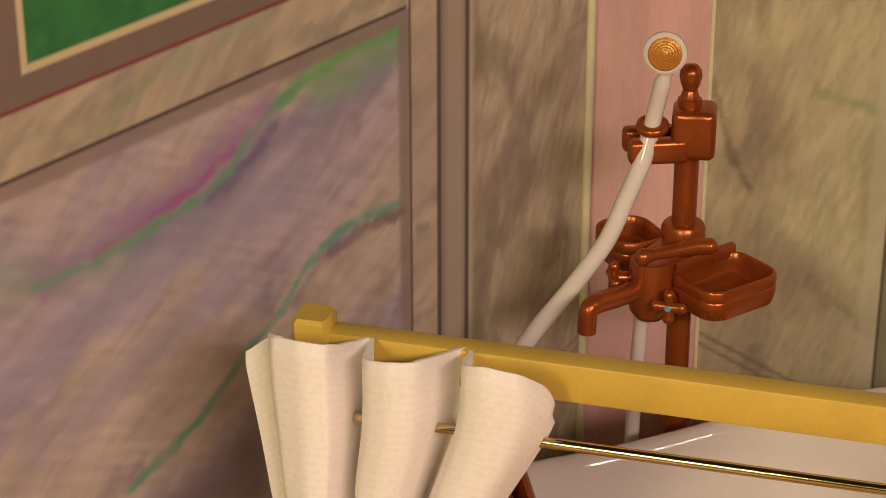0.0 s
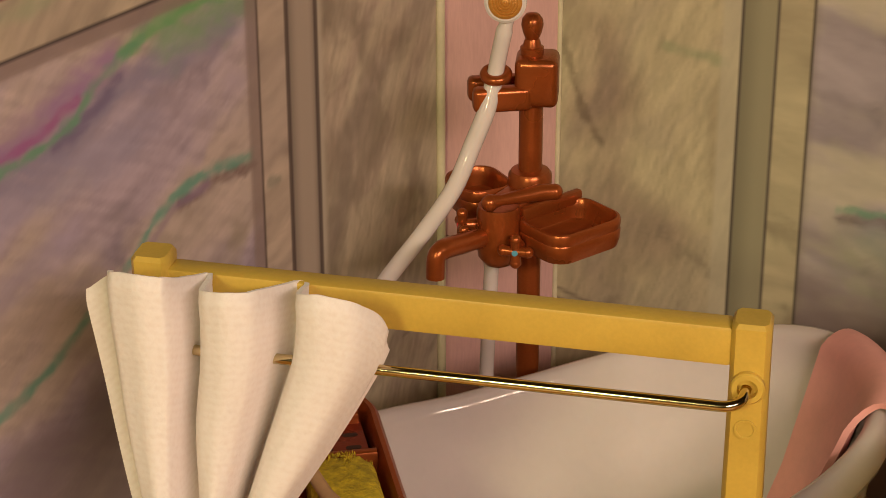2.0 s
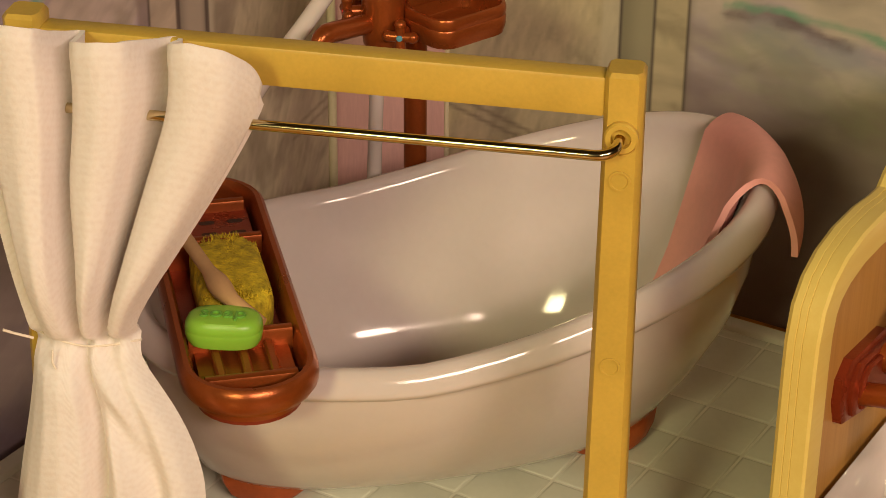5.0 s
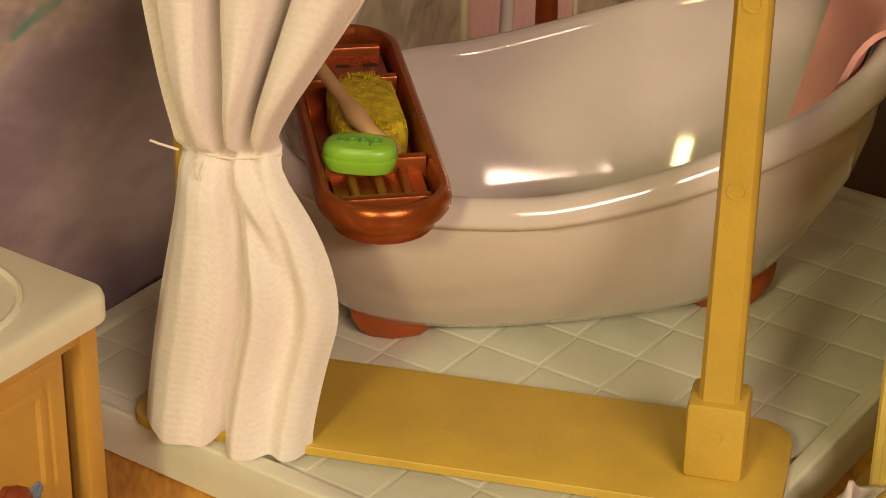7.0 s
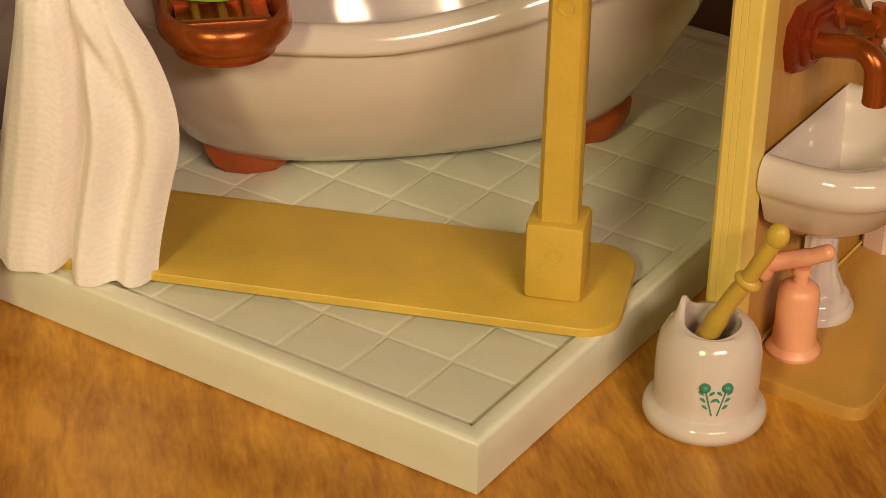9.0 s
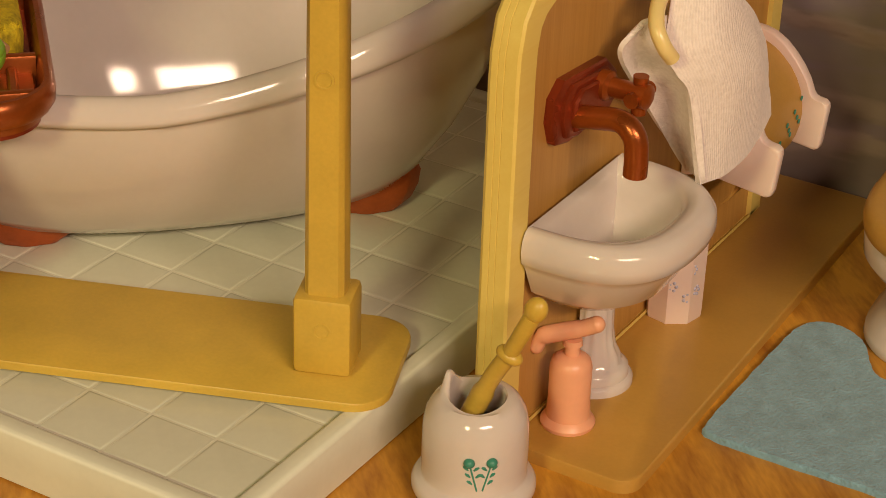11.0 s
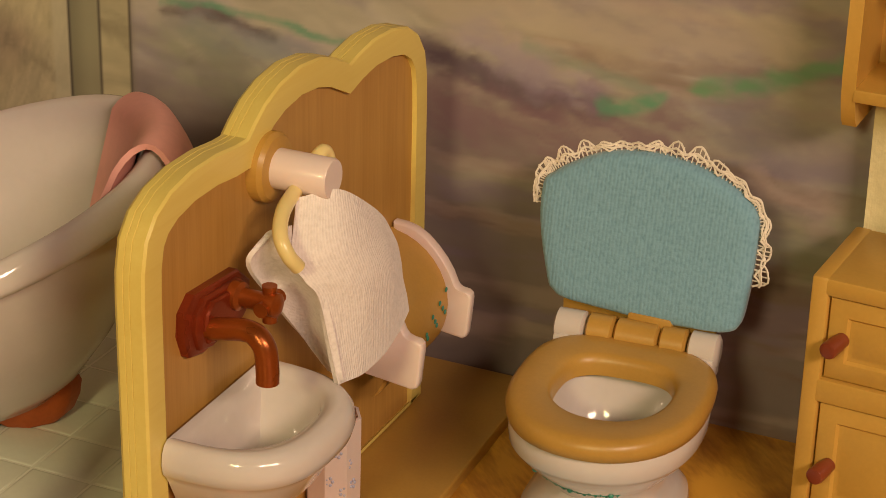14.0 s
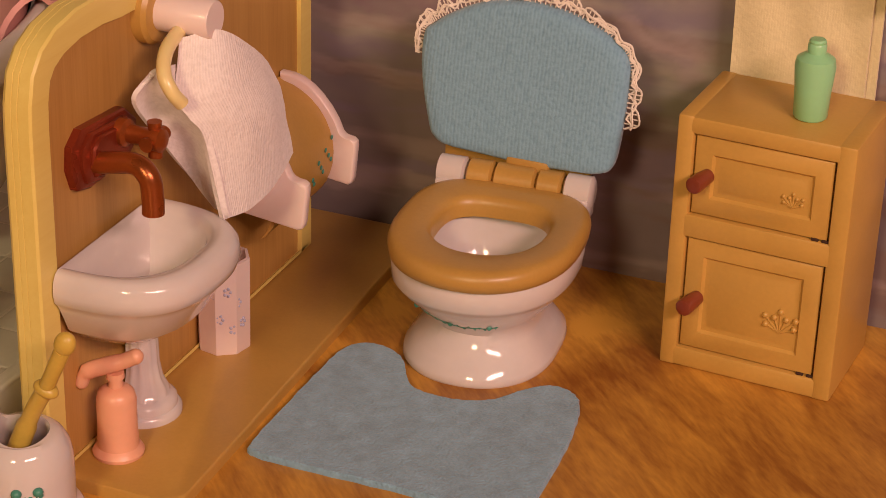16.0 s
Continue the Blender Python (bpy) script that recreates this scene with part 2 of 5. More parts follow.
def loft(bm, rings, cap0=True, cap1=True, closed=True):
    rows = [[bm.verts.new(p) for p in r] for r in rings]
    k = len(rows[0])
    for a, b in zip(rows, rows[1:]):
        for i in range(k if closed else k - 1):
            j = (i + 1) % k
            bm.faces.new((a[i], a[j], b[j], b[i]))
    if cap0:
        bm.faces.new(rows[0][::-1])
    if cap1:
        bm.faces.new(rows[-1])
    return rows


def circle(c, r, n=24, x=(1, 0, 0), y=(0, 1, 0)):
    x, y, c = Vector(x), Vector(y), Vector(c)
    return [c + x * (r * math.cos(2 * math.pi * i / n)) + y * (r * math.sin(2 * math.pi * i / n)) for i in range(n)]


def lathe(bm, profile, c, axis=(0, 0, 1), n=28):
    """Turned body: profile rows of (radius, height) along the axis from c."""
    z = Vector(axis).normalized()
    x = z.orthogonal().normalized()
    y = z.cross(x)
    rings = [circle(Vector(c) + z * hgt, max(r, 0.02), n, x, y) for r, hgt in profile]
    loft(bm, rings)


def tube(bm, pts, r, n=12, caps=True):
    """Round bar along points; r is one radius or one for each point."""
    pts = [Vector(p) for p in pts]
    rad = r if isinstance(r, (list, tuple)) else [r] * len(pts)
    rings, ref = [], None
    for i, p in enumerate(pts):
        d = (pts[min(i + 1, len(pts) - 1)] - pts[max(i - 1, 0)]).normalized()
        if ref is None:
            ref = d.orthogonal().normalized()
        ref = (ref - d * ref.dot(d)).normalized()
        rings.append(circle(p, rad[i], n, ref, d.cross(ref)))
    loft(bm, rings, caps, caps)


def spline(pts, per=8):
    """Catmull-Rom through points."""
    p = [Vector(a) for a in pts]
    p = [p[0] * 2 - p[1]] + p + [p[-1] * 2 - p[-2]]
    out = []
    for i in range(1, len(p) - 2):
        for k in range(per):
            t = k / per
            a, b, c, d = p[i - 1], p[i], p[i + 1], p[i + 2]
            out.append(0.5 * (2 * b + (c - a) * t + (2 * a - 5 * b + 4 * c - d) * t * t + (3 * b - a - 3 * c + d) * t ** 3))
    return out + [p[-2]]


def ball(bm, c, r, m=None, seg=20, rings=12):
    tmp = bmesh.new()
    bmesh.ops.create_uvsphere(tmp, u_segments=seg, v_segments=rings, radius=1.0)
    rr = r if isinstance(r, (list, tuple)) else (r, r, r)
    merge(bm, tmp, Matrix.Translation(c) @ (m if m is not None else Matrix()) @ Matrix.Diagonal((*rr, 1)))


def prism(bm, outline, place, d0, d1, bev=0.0):
    """Outline of (a, b) pairs, put into space by place(a, b, d); from depth d0 to d1 with a rounded front edge at d1."""
    if bev:
        cx = sum(p[0] for p in outline) / len(outline)
        cy = sum(p[1] for p in outline) / len(outline)
        size = max(math.hypot(p[0] - cx, p[1] - cy) for p in outline)
        step = bev * (1 if d1 > d0 else -1)
        shr = [(1.0, d0), (1.0, d1 - step), (1 - 0.3 * bev / size, d1 - 0.3 * step), (1 - bev / size, d1)]
    else:
        shr = [(1.0, d0), (1.0, d1)]
        cx = cy = 0
    loft(bm, [[Vector(place(cx + (a - cx) * s, cy + (b - cy) * s, d)) for a, b in outline] for s, d in shr])


def rounded(w, h, r, n=6):
    """Rounded rectangle round the origin, as (a, b) pairs."""
    out = []
    for cx, cy, a0 in ((w / 2 - r, h / 2 - r, 0), (-w / 2 + r, h / 2 - r, 90), (-w / 2 + r, -h / 2 + r, 180), (w / 2 - r, -h / 2 + r, 270)):
        for i in range(n + 1):
            a = radians(a0 + 90 * i / n)
            out.append((cx + r * math.cos(a), cy + r * math.sin(a)))
    return out


def lerp(a, b, t):
    return a + (b - a) * t


def curve(v, rows):
    """Piecewise linear value from rows of (v, value)."""
    return float(np.interp(v, [r[0] for r in rows], [r[1] for r in rows]))


def offset_outline(pts, d):
    """Closed outline moved inwards by d."""
    out = []
    k = len(pts)
    for i in range(k):
        a, b, c = Vector(pts[i - 1]), Vector(pts[i]), Vector(pts[(i + 1) % k])
        e1, e2 = (b - a).normalized(), (c - b).normalized()
        n1, n2 = Vector((-e1.y, e1.x)), Vector((-e2.y, e2.x))
        nn = (n1 + n2).normalized()
        q = b + nn * (d / max(0.5, nn.dot(n1)))
        out.append((q.x, q.y))
    return out


def sheet(name_uv, rows, thick, bm=None):
    """Cloth: a grid of points with thickness and UVs from its grid."""
    bm = bm or bmesh.new()
    uv = bm.loops.layers.uv.new("UVMap")
    nr, nc = len(rows), len(rows[0])
    vs = [[bm.verts.new(p) for p in r] for r in rows]
    bm.faces.ensure_lookup_table()
    for i in range(nr - 1):
        for j in range(nc - 1):
            f = bm.faces.new((vs[i][j], vs[i][j + 1], vs[i + 1][j + 1], vs[i + 1][j]))
            for lp, (a, b) in zip(f.loops, ((i, j), (i, j + 1), (i + 1, j + 1), (i + 1, j))):
                lp[uv].uv = (b / (nc - 1), a / (nr - 1))
    bmesh.ops.recalc_face_normals(bm, faces=bm.faces)
    bmesh.ops.solidify(bm, geom=bm.faces[:], thickness=thick)
    return bm


# ---- setting ----
WALL_X, WALL_Y = -92.0, 129.0
rng = np.random.RandomState(4)
LAT = rng.rand(64, 64)


def vnoise(x, y):
    xi, yi = np.floor(x).astype(int), np.floor(y).astype(int)
    fx, fy = x - xi, y - yi
    fx, fy = fx * fx * (3 - 2 * fx), fy * fy * (3 - 2 * fy)
    g = lambda a, b: LAT[a % 64, b % 64]
    return (g(xi, yi) * (1 - fx) + g(xi + 1, yi) * fx) * (1 - fy) + (g(xi, yi + 1) * (1 - fx) + g(xi + 1, yi + 1) * fx) * fy


def fbm(x, y, oct=5):
    s, a = 0, 0.5
    for k in range(oct):
        s = s + a * vnoise(x * 2 ** k + 17.3 * k, y * 2 ** k + 5.1 * k)
        a *= 0.5
    return s


def smooth(e0, e1, v):
    t = np.clip((v - e0) / (e1 - e0), 0, 1)
    return t * t * (3 - 2 * t)


def stroke(s, z, pts, width, soft):
    """How much of a brush stroke along points covers each place."""
    best = np.full(s.shape, 1e9)
    for (a, b), (c, d) in zip(pts, pts[1:]):
        t = np.clip(((s - a) * (c - a) + (z - b) * (d - b)) / ((c - a) ** 2 + (d - b) ** 2 + 1e-9), 0, 1)
        best = np.minimum(best, np.hypot(s - a - t * (c - a), z - b - t * (d - b)))
    if width < 0.4:
        return 1 - smooth(width * 0.3, width + soft, best)
    seed = pts[0][0] * 0.37
    best = best + (fbm(s / 2.6 + seed, z / 1.2 + seed, 4) - 0.46) * (width * 1.4 + 0.8)
    dry = smooth(0.22, 0.56, fbm((s - z * 0.4) / 6 + seed, (z + s * 0.35) / 1.7, 4))
    return (1 - smooth(width * 0.2, width + soft, best)) * (0.6 + 0.4 * dry)


def blend(col, mask, rgb):
    return col * (1 - mask[..., None]) + np.array(rgb) * mask[..., None]


def marble(s, z, seed, beige, mauve, slope):
    """Painted marble: drifting bands of beige, mauve and grey."""
    w = fbm(s / 22 + seed, z / 22 + seed * 2, 4) - 0.5
    w2 = fbm(s / 9 + seed * 3, z / 9, 4) - 0.5
    band = fbm((s * 0.8 - z * slope) / 34 + w * 1.4 + seed, (z - s * slope * 0.6) / 13 + w2 * 0.8, 5)
    col = np.ones(s.shape + (3,)) * np.array(beige)
    col = blend(col, smooth(0.42, 0.66, band) * 0.85, mauve)
    col = blend(col, smooth(0.60, 0.80, fbm(s / 16 + w * 2 + 9, z / 8 + w2 * 2 + seed, 4)) * 0.55, [c * 0.55 for c in mauve])
    streaks = fbm((s + z * slope) / 11 + seed, (z - s * slope) / 2.4 + w * 4, 4) - 0.46 + 0.12 * (fbm(s / 1.3, z / 1.3 + seed, 2) - 0.37)
    return col * (1 + 0.55 * streaks[..., None])


def print_left(s, z):
    """The print of the left board: marble dado, picture rail, green picture, pilaster and column panel."""
    wob = (fbm(s / 6, z / 6, 3) - 0.5) * 2.4
    wob2 = (fbm(s / 5 + 30, z / 5 + 8, 3) - 0.5) * 2.4
    col = marble(s, z, 3.1, (0.47, 0.375, 0.355), (0.375, 0.30, 0.395), 0.55)
    fine = 0.93 + 0.14 * smooth(0.30, 0.62, fbm((s - z * 0.9) / 9 + 4, (z + s * 0.45) / 1.1, 4))
    col = col * fine[..., None]
    w3, w4 = wob * 0.35, wob2 * 0.35
    # purple sweep above the long green line, blue-grey below it
    col = blend(col, stroke(s + wob, z + wob2, [(-6, 86.5), (10, 89), (18, 90.5), (26, 92.6), (33, 95)], 1.5, 3.2) * 0.85, (0.33, 0.19, 0.38))
    col = blend(col, stroke(s + w3, z + w4, [(2, 86.8), (12, 88.4), (21, 90), (27, 92)], 0.5, 0.9) * 0.8, (0.34, 0.09, 0.28))
    col = blend(col, stroke(s + w3, z + w4, [(0, 85.6), (14, 87.2), (23, 89)], 0.4, 0.5) * 0.55, (0.60, 0.36, 0.46))
    col = blend(col, stroke(s + wob, z + wob2, [(8, 85.6), (18, 86), (28, 88), (34, 91), (49, 91.5), (58, 93)], 1.3, 2.8) * 0.8, (0.25, 0.22, 0.34))
    col = blend(col, stroke(s + w3, z + w4, [(22, 87), (30, 89.4), (35, 92.4)], 0.7, 1.0) * 0.8, (0.17, 0.13, 0.24))
    col = blend(col, stroke(s + wob, z + wob2, [(-14, 76), (2, 80), (20, 82), (40, 84)], 1.4, 4.5) * 0.5, (0.32, 0.29, 0.44))
    col = blend(col, stroke(s + wob, z + wob2, [(-10, 66), (8, 70), (24, 74)], 1.4, 4) * 0.5, (0.34, 0.28, 0.42))
    col = blend(col, stroke(s + wob, z + wob2, [(46, 95.6), (63, 96.6)], 2.4, 5) * 0.75, (0.19, 0.34, 0.17))
    col = blend(col, stroke(s + w3, z + w4, [(63, 98.4), (51, 98), (40, 97), (36, 95.6)], 0.9, 1.0) * 0.85, (0.13, 0.36, 0.13))
    col = blend(col, stroke(s + w3, z + w4, [(40, 97), (35, 95), (29, 92), (26, 89.4), (21, 88), (13, 87), (2, 86), (-8, 87)], 0.55, 0.8) * 0.85, (0.13, 0.31, 0.20))
    col = blend(col, stroke(s + wob * 0.6, z + wob2 * 0.6, [(62.4, 70.6), (54, 71.4), (46, 70.2)], 0.9, 0.8) * 0.9, (0.17, 0.105, 0.11))
    col = blend(col, stroke(s + w3, z + w4, [(62, 72.2), (53, 73), (45, 72), (40, 70), (35, 65.5), (27, 62), (18, 57), (5, 53)], 0.6, 0.8) * 0.85, (0.11, 0.31, 0.25))
    col = blend(col, stroke(s + w3, z + w4, [(52, 71.5), (44, 70), (38, 66)], 0.4, 1.0) * 0.6, (0.25, 0.17, 0.32))
    col = blend(col, stroke(s + wob, z + wob2, [(-14, 90), (-4, 86), (6, 86)], 1.5, 4) * 0.35, (0.20, 0.32, 0.24))
    col = blend(col, smooth(0.48, 0.68, fbm(s / 14 + 2, z / 11 + 6, 4)) * smooth(82, 60, z) * 0.55, (0.24, 0.20, 0.15))
    # low dark purple: part print, part shadow painted in with it
    col = blend(col, smooth(52, 30, z + (fbm(s / 10, z / 10, 3) - 0.5) * 22) * 0.6, (0.24, 0.175, 0.21))
    col = blend(col, stroke(s + wob * 2, z + wob2 * 2, [(-12, 28), (6, 38), (26, 46)], 5, 8) * 0.65, (0.23, 0.16, 0.22))
    # dark border of the dado
    border = np.maximum(smooth(98.2, 99.2, z), smooth(61.2, 62.4, s)) * (z < 101) * (s < 64.4)
    col = blend(col, border * 0.8, (0.25, 0.18, 0.17))
    # picture rail
    rail = marble(s, z, 7.7, (0.48, 0.40, 0.30), (0.41, 0.33, 0.27), 0.9)
    rail = blend(rail, smooth(0.56, 0.72, fbm(s / 9 - z / 5, z / 6 + s / 16, 4)) * 0.6, (0.27, 0.24, 0.20))
    rail = blend(rail, stroke(s + wob, z + wob2, [(2, 102), (14, 106), (34, 108)], 0.7, 1.4) * 0.45, (0.28, 0.36, 0.22))
    on = (z > 101.2) & (z < 109) & (s < 64)
    col = np.where(on[..., None], rail, col)
    col = np.where(((z >= 109) & (s < 64))[..., None], np.array((0.20, 0.145, 0.125)) * (0.92 + 0.16 * fbm(s / 4, z / 4, 3))[..., None], col)
    col = blend(col, ((np.abs(z - 109.1) < 0.28) & (s < 64)) * 0.85, (0.22, 0.02, 0.05))
    col = blend(col, ((np.abs(z - 101.1) < 0.35) & (s < 64)) * 0.9, (0.03, 0.02, 0.02))
    pic = (s > -7.4) & (z > 112.6) & (s < 60)
    col = np.where(pic[..., None], np.array((0.62, 0.52, 0.33)), col)
    pic = (s > -6.4) & (z > 113.6) & (s < 59)
    green = np.array((0.035, 0.19, 0.06)) * (0.7 + 0.6 * fbm(s / 2, z / 2, 3))[..., None]
    col = np.where(pic[..., None], green, col)
    for a, b in ((1, 122), (4.5, 121), (-2, 126), (9, 128), (14, 124), (19, 127), (24, 123), (29, 126), (34, 124), (39, 128), (45, 125)):
        col = blend(col, (1 - smooth(0.3, 0.9, np.hypot(s - a, z - b))), (0.35, 0.04, 0.14))
    # pilaster, groove and column panel
    col = np.where(((s >= 64.5) & (s < 71.2))[..., None], marble(s, z, 1.9, (0.47, 0.37, 0.31), (0.42, 0.33, 0.29), 0.2), col)
    col = np.where(((s >= 71.2) & (s < 78.2))[..., None], np.array((0.30, 0.24, 0.205)) * (0.75 + 0.5 * smooth(71.2, 74, s))[..., None] * (1 - 0.4 * smooth(76.5, 78.2, s))[..., None], col)
    pan = marble(s, z, 5.3, (0.47, 0.385, 0.30), (0.40, 0.31, 0.255), 3.0)
    pan = blend(pan, smooth(0.50, 0.66, fbm(s / 7 + z / 26 + 3, z / 16 - s / 30, 4)) * 0.55, (0.20, 0.155, 0.12))
    pan = blend(pan, stroke(s + wob, z + wob2, [(82, 52), (88, 70), (110, 84)], 1.2, 3) * 0.45, (0.18, 0.14, 0.12))
    pan = blend(pan, smooth(80.5, 79, s) * 0.8, (0.47, 0.40, 0.33))
    col = np.where((s >= 78.2)[..., None], pan, col)
    for edge in (64.4, 71.2, 78.2):
        col = blend(col, (np.abs(s - edge) < 0.33) * 0.85, (0.07, 0.045, 0.045))
    for a in (0.0, 1.8):
        line = stroke(s, z, [(100, 26.4 + a), (112, 29 + a)], 0.25, 0.3)
        col = blend(col, line * 0.6, (0.20, 0.15, 0.12))
    col = blend(col, stroke(s, z, [(66, 66.5), (68, 66)], 0.5, 0.8) * 0.5, (0.13, 0.16, 0.13))
    return col


def print_back(s, z):
    """The print of the back board: column panel, groove, pilaster and a wide marble landscape."""
    wob = (fbm(s / 6 + 5, z / 6, 3) - 0.5) * 2.6
    wob2 = (fbm(s / 6 + 40, z / 6 + 8, 3) - 0.5) * 2.6
    col = marble(s, z, 11.4, (0.47, 0.42, 0.34), (0.35, 0.295, 0.35), -0.12)
    # darker towards the floor: dark print together with wall shade put into the colour
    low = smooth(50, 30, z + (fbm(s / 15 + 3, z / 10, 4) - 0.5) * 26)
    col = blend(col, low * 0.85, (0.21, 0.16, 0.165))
    # long level brush marks: reddish brown, mauve and pale pink
    veil = smooth(10, 26, s)
    for freq, seed, tint, amount in ((1.9, 3.0, (0.22, 0.12, 0.09), 0.5), (2.6, 21.0, (0.27, 0.20, 0.30), 0.55), (1.5, 44.0, (0.50, 0.38, 0.34), 0.4)):
        mark = smooth(0.50, 0.66, fbm(s / 30 + seed + wob * 0.04, (z + wob) / freq / 2 + seed, 4))
        col = blend(col, mark * amount * veil, tint)
    col = col * (1 - 0.13 * veil)[..., None]
    right = smooth(8, 24, s)
    col = blend(col, stroke(s + wob, z + wob2, [(18, 54), (30, 50.5), (40, 48.4), (48, 49.5)], 1.8, 3) * 0.95, (0.14, 0.10, 0.13))
    col = blend(col, stroke(s + wob * 2, z + wob2 * 2, [(26, 58), (36, 53), (48, 51)], 2.5, 3) * 0.55 * right, (0.38, 0.30, 0.44))
    col = blend(col, stroke(s + wob * 2, z + wob2 * 2, [(18, 44), (40, 43), (60, 46)], 4, 5) * 0.75 * right, (0.23, 0.13, 0.17))
    col = blend(col, stroke(s + wob * 2, z + wob2 * 2, [(70, 52), (84, 48), (96, 50)], 3, 5) * 0.6, (0.24, 0.20, 0.24))
    col = blend(col, stroke(s + wob * 2, z + wob2 * 2, [(74, 41), (88, 38)], 2.4, 3) * 0.5, (0.55, 0.42, 0.40))
    col = blend(col, stroke(s + wob * 2, z + wob2 * 2, [(74, 34), (86, 30), (96, 44)], 3, 5) * 0.5, (0.24, 0.27, 0.15))
    col = blend(col, stroke(s + wob, z + wob2, [(22, 62), (48, 60), (74, 64)], 3, 5) * 0.5 * right, (0.56, 0.47, 0.36))
    col = blend(col, stroke(s + wob * 0.6, z + wob2 * 0.6, [(49, 49.5), (54, 50.5), (57.5, 52.2)], 1.0, 1.0) * 0.8, (0.10, 0.34, 0.20))
    col = blend(col, stroke(s + wob * 0.6, z + wob2 * 0.6, [(64, 55), (72, 57), (80, 60), (92, 65)], 0.9, 1.5) * 0.75, (0.12, 0.34, 0.17))
    col = blend(col, stroke(s + wob * 0.6, z + wob2 * 0.6, [(36, 57), (46, 55), (56, 54)], 0.5, 1.2) * 0.5, (0.22, 0.32, 0.25))
    # left landscape over the tub
    col = blend(col, stroke(s + wob * 0.5, z + wob2 * 0.5, [(-28.5, 52.4), (-23, 53.8), (-16, 53), (-8, 51)], 1.0, 0.8) * 0.85, (0.14, 0.10, 0.11))
    col = blend(col, stroke(s + wob * 0.5, z + wob2 * 0.5, [(-29, 53.6), (-20, 54.8), (-12, 54.6), (2, 52.5), (14, 52)], 0.5, 0.6) * 0.8, (0.14, 0.34, 0.22))
    col = blend(col, stroke(s + wob, z + wob2, [(-22, 50), (-10, 49), (6, 47)], 2.2, 2.5) * 0.6, (0.25, 0.28, 0.31))
    col = blend(col, stroke(s + wob, z + wob2, [(-21, 77), (-14, 72), (0, 69.5)], 1.1, 1.4) * 0.7, (0.18, 0.34, 0.28))
    col = blend(col, stroke(s + wob, z + wob2, [(-17, 78), (-4, 74)], 2.6, 3) * 0.6, (0.36, 0.28, 0.35))
    col = blend(col, stroke(s + wob * 2, z + wob2 * 2, [(-26, 46), (-14, 42), (6, 38)], 3, 6) * 0.5, (0.28, 0.30, 0.20))
    col = blend(col, smooth(-33.5, -36.0, s) * 0.7, (0.20, 0.17, 0.13))
    # groove, pilaster, column panel
    col = np.where(((s >= -41.2) & (s < -35.0))[..., None], marble(s, z, 2.2, (0.47, 0.41, 0.27), (0.40, 0.34, 0.23), 0.1), col)
    col = np.where(((s >= -47.2) & (s < -41.2))[..., None], np.array((0.29, 0.265, 0.18)) * (0.8 + 0.3 * smooth(-47, -43, s))[..., None], col)
    pan = marble(s, z, 8.8, (0.50, 0.43, 0.285), (0.43, 0.365, 0.26), 3.0)
    pan = blend(pan, stroke(s + wob * 0.6, z + wob2, [(-79, 72), (-76, 62), (-72, 55)], 0.5, 0.8) * 0.6, (0.17, 0.14, 0.09))
    pan = blend(pan, stroke(s + wob, z + wob2, [(-60, 75), (-50, 74)], 0.6, 1.2) * 0.5, (0.22, 0.28, 0.16))
    pan = blend(pan, smooth(0.52, 0.7, fbm(s / 5 + 1, z / 22 + 2, 4)) * 0.45, (0.26, 0.21, 0.14))
    pan = blend(pan, smooth(-51, -50, s) * 0.6, (0.52, 0.47, 0.36))
    col = np.where((s < -47.2)[..., None], pan, col)
    for edge in (-47.2, -41.2, -35.0):
        col = blend(col, (np.abs(s - edge) < 0.36) * 0.85, (0.06, 0.045, 0.045))
    for a in (0.0, 2.0):
        line = stroke(s, z, [(-79.5, 27 - a), (-60, 23 - a)], 0.25, 0.35)
        col = blend(col, line * 0.7, (0.20, 0.16, 0.12))
    return col


def board(name, s0, s1, z1, step, place, thick_dir, printer, label):
    """Printed card board with thickness: a fine grid in front, plain sides and back."""
    ns, nz = int((s1 - s0) / step) + 1, int(z1 / step) + 1
    ss, zz = np.meshgrid(np.linspace(s0, s1, ns), np.linspace(0, z1, nz), indexing="ij")
    col = np.clip(printer(ss, zz), 0.01, 0.9)
    front = np.array([place(a, b) for a, b in zip(ss.ravel(), zz.ravel())])
    back = np.array([place(a, b) for a, b in ((s0, 0), (s1, 0), (s1, z1), (s0, z1))]) + np.array(thick_dir) * 2.5
    idx = np.arange(ns * nz).reshape(ns, nz)
    faces = np.stack([idx[:-1, :-1], idx[1:, :-1], idx[1:, 1:], idx[:-1, 1:]], -1).reshape(-1, 4).tolist()
    k = ns * nz
    c = (int(idx[0, 0]), int(idx[-1, 0]), int(idx[-1, -1]), int(idx[0, -1]))
    faces += [[k, k + 1, k + 2, k + 3]] + [[c[i], c[(i + 1) % 4], k + (i + 1) % 4, k + i] for i in range(4)]
    me = bpy.data.meshes.new(name)
    me.from_pydata((np.concatenate([front, back]) * MM).tolist(), [], faces)
    at = me.color_attributes.new("print", "FLOAT_COLOR", "POINT")
    rgba = np.ones((k + 4, 4), np.float32)
    rgba[:k, :3] = col.reshape(-1, 3)
    rgba[k:, :3] = 0.4
    at.data.foreach_set("color", rgba.ravel())
    me.materials.append(PRINT)
    me.update()
    return tagged(new(name, me), label, "wall", kind="structure")


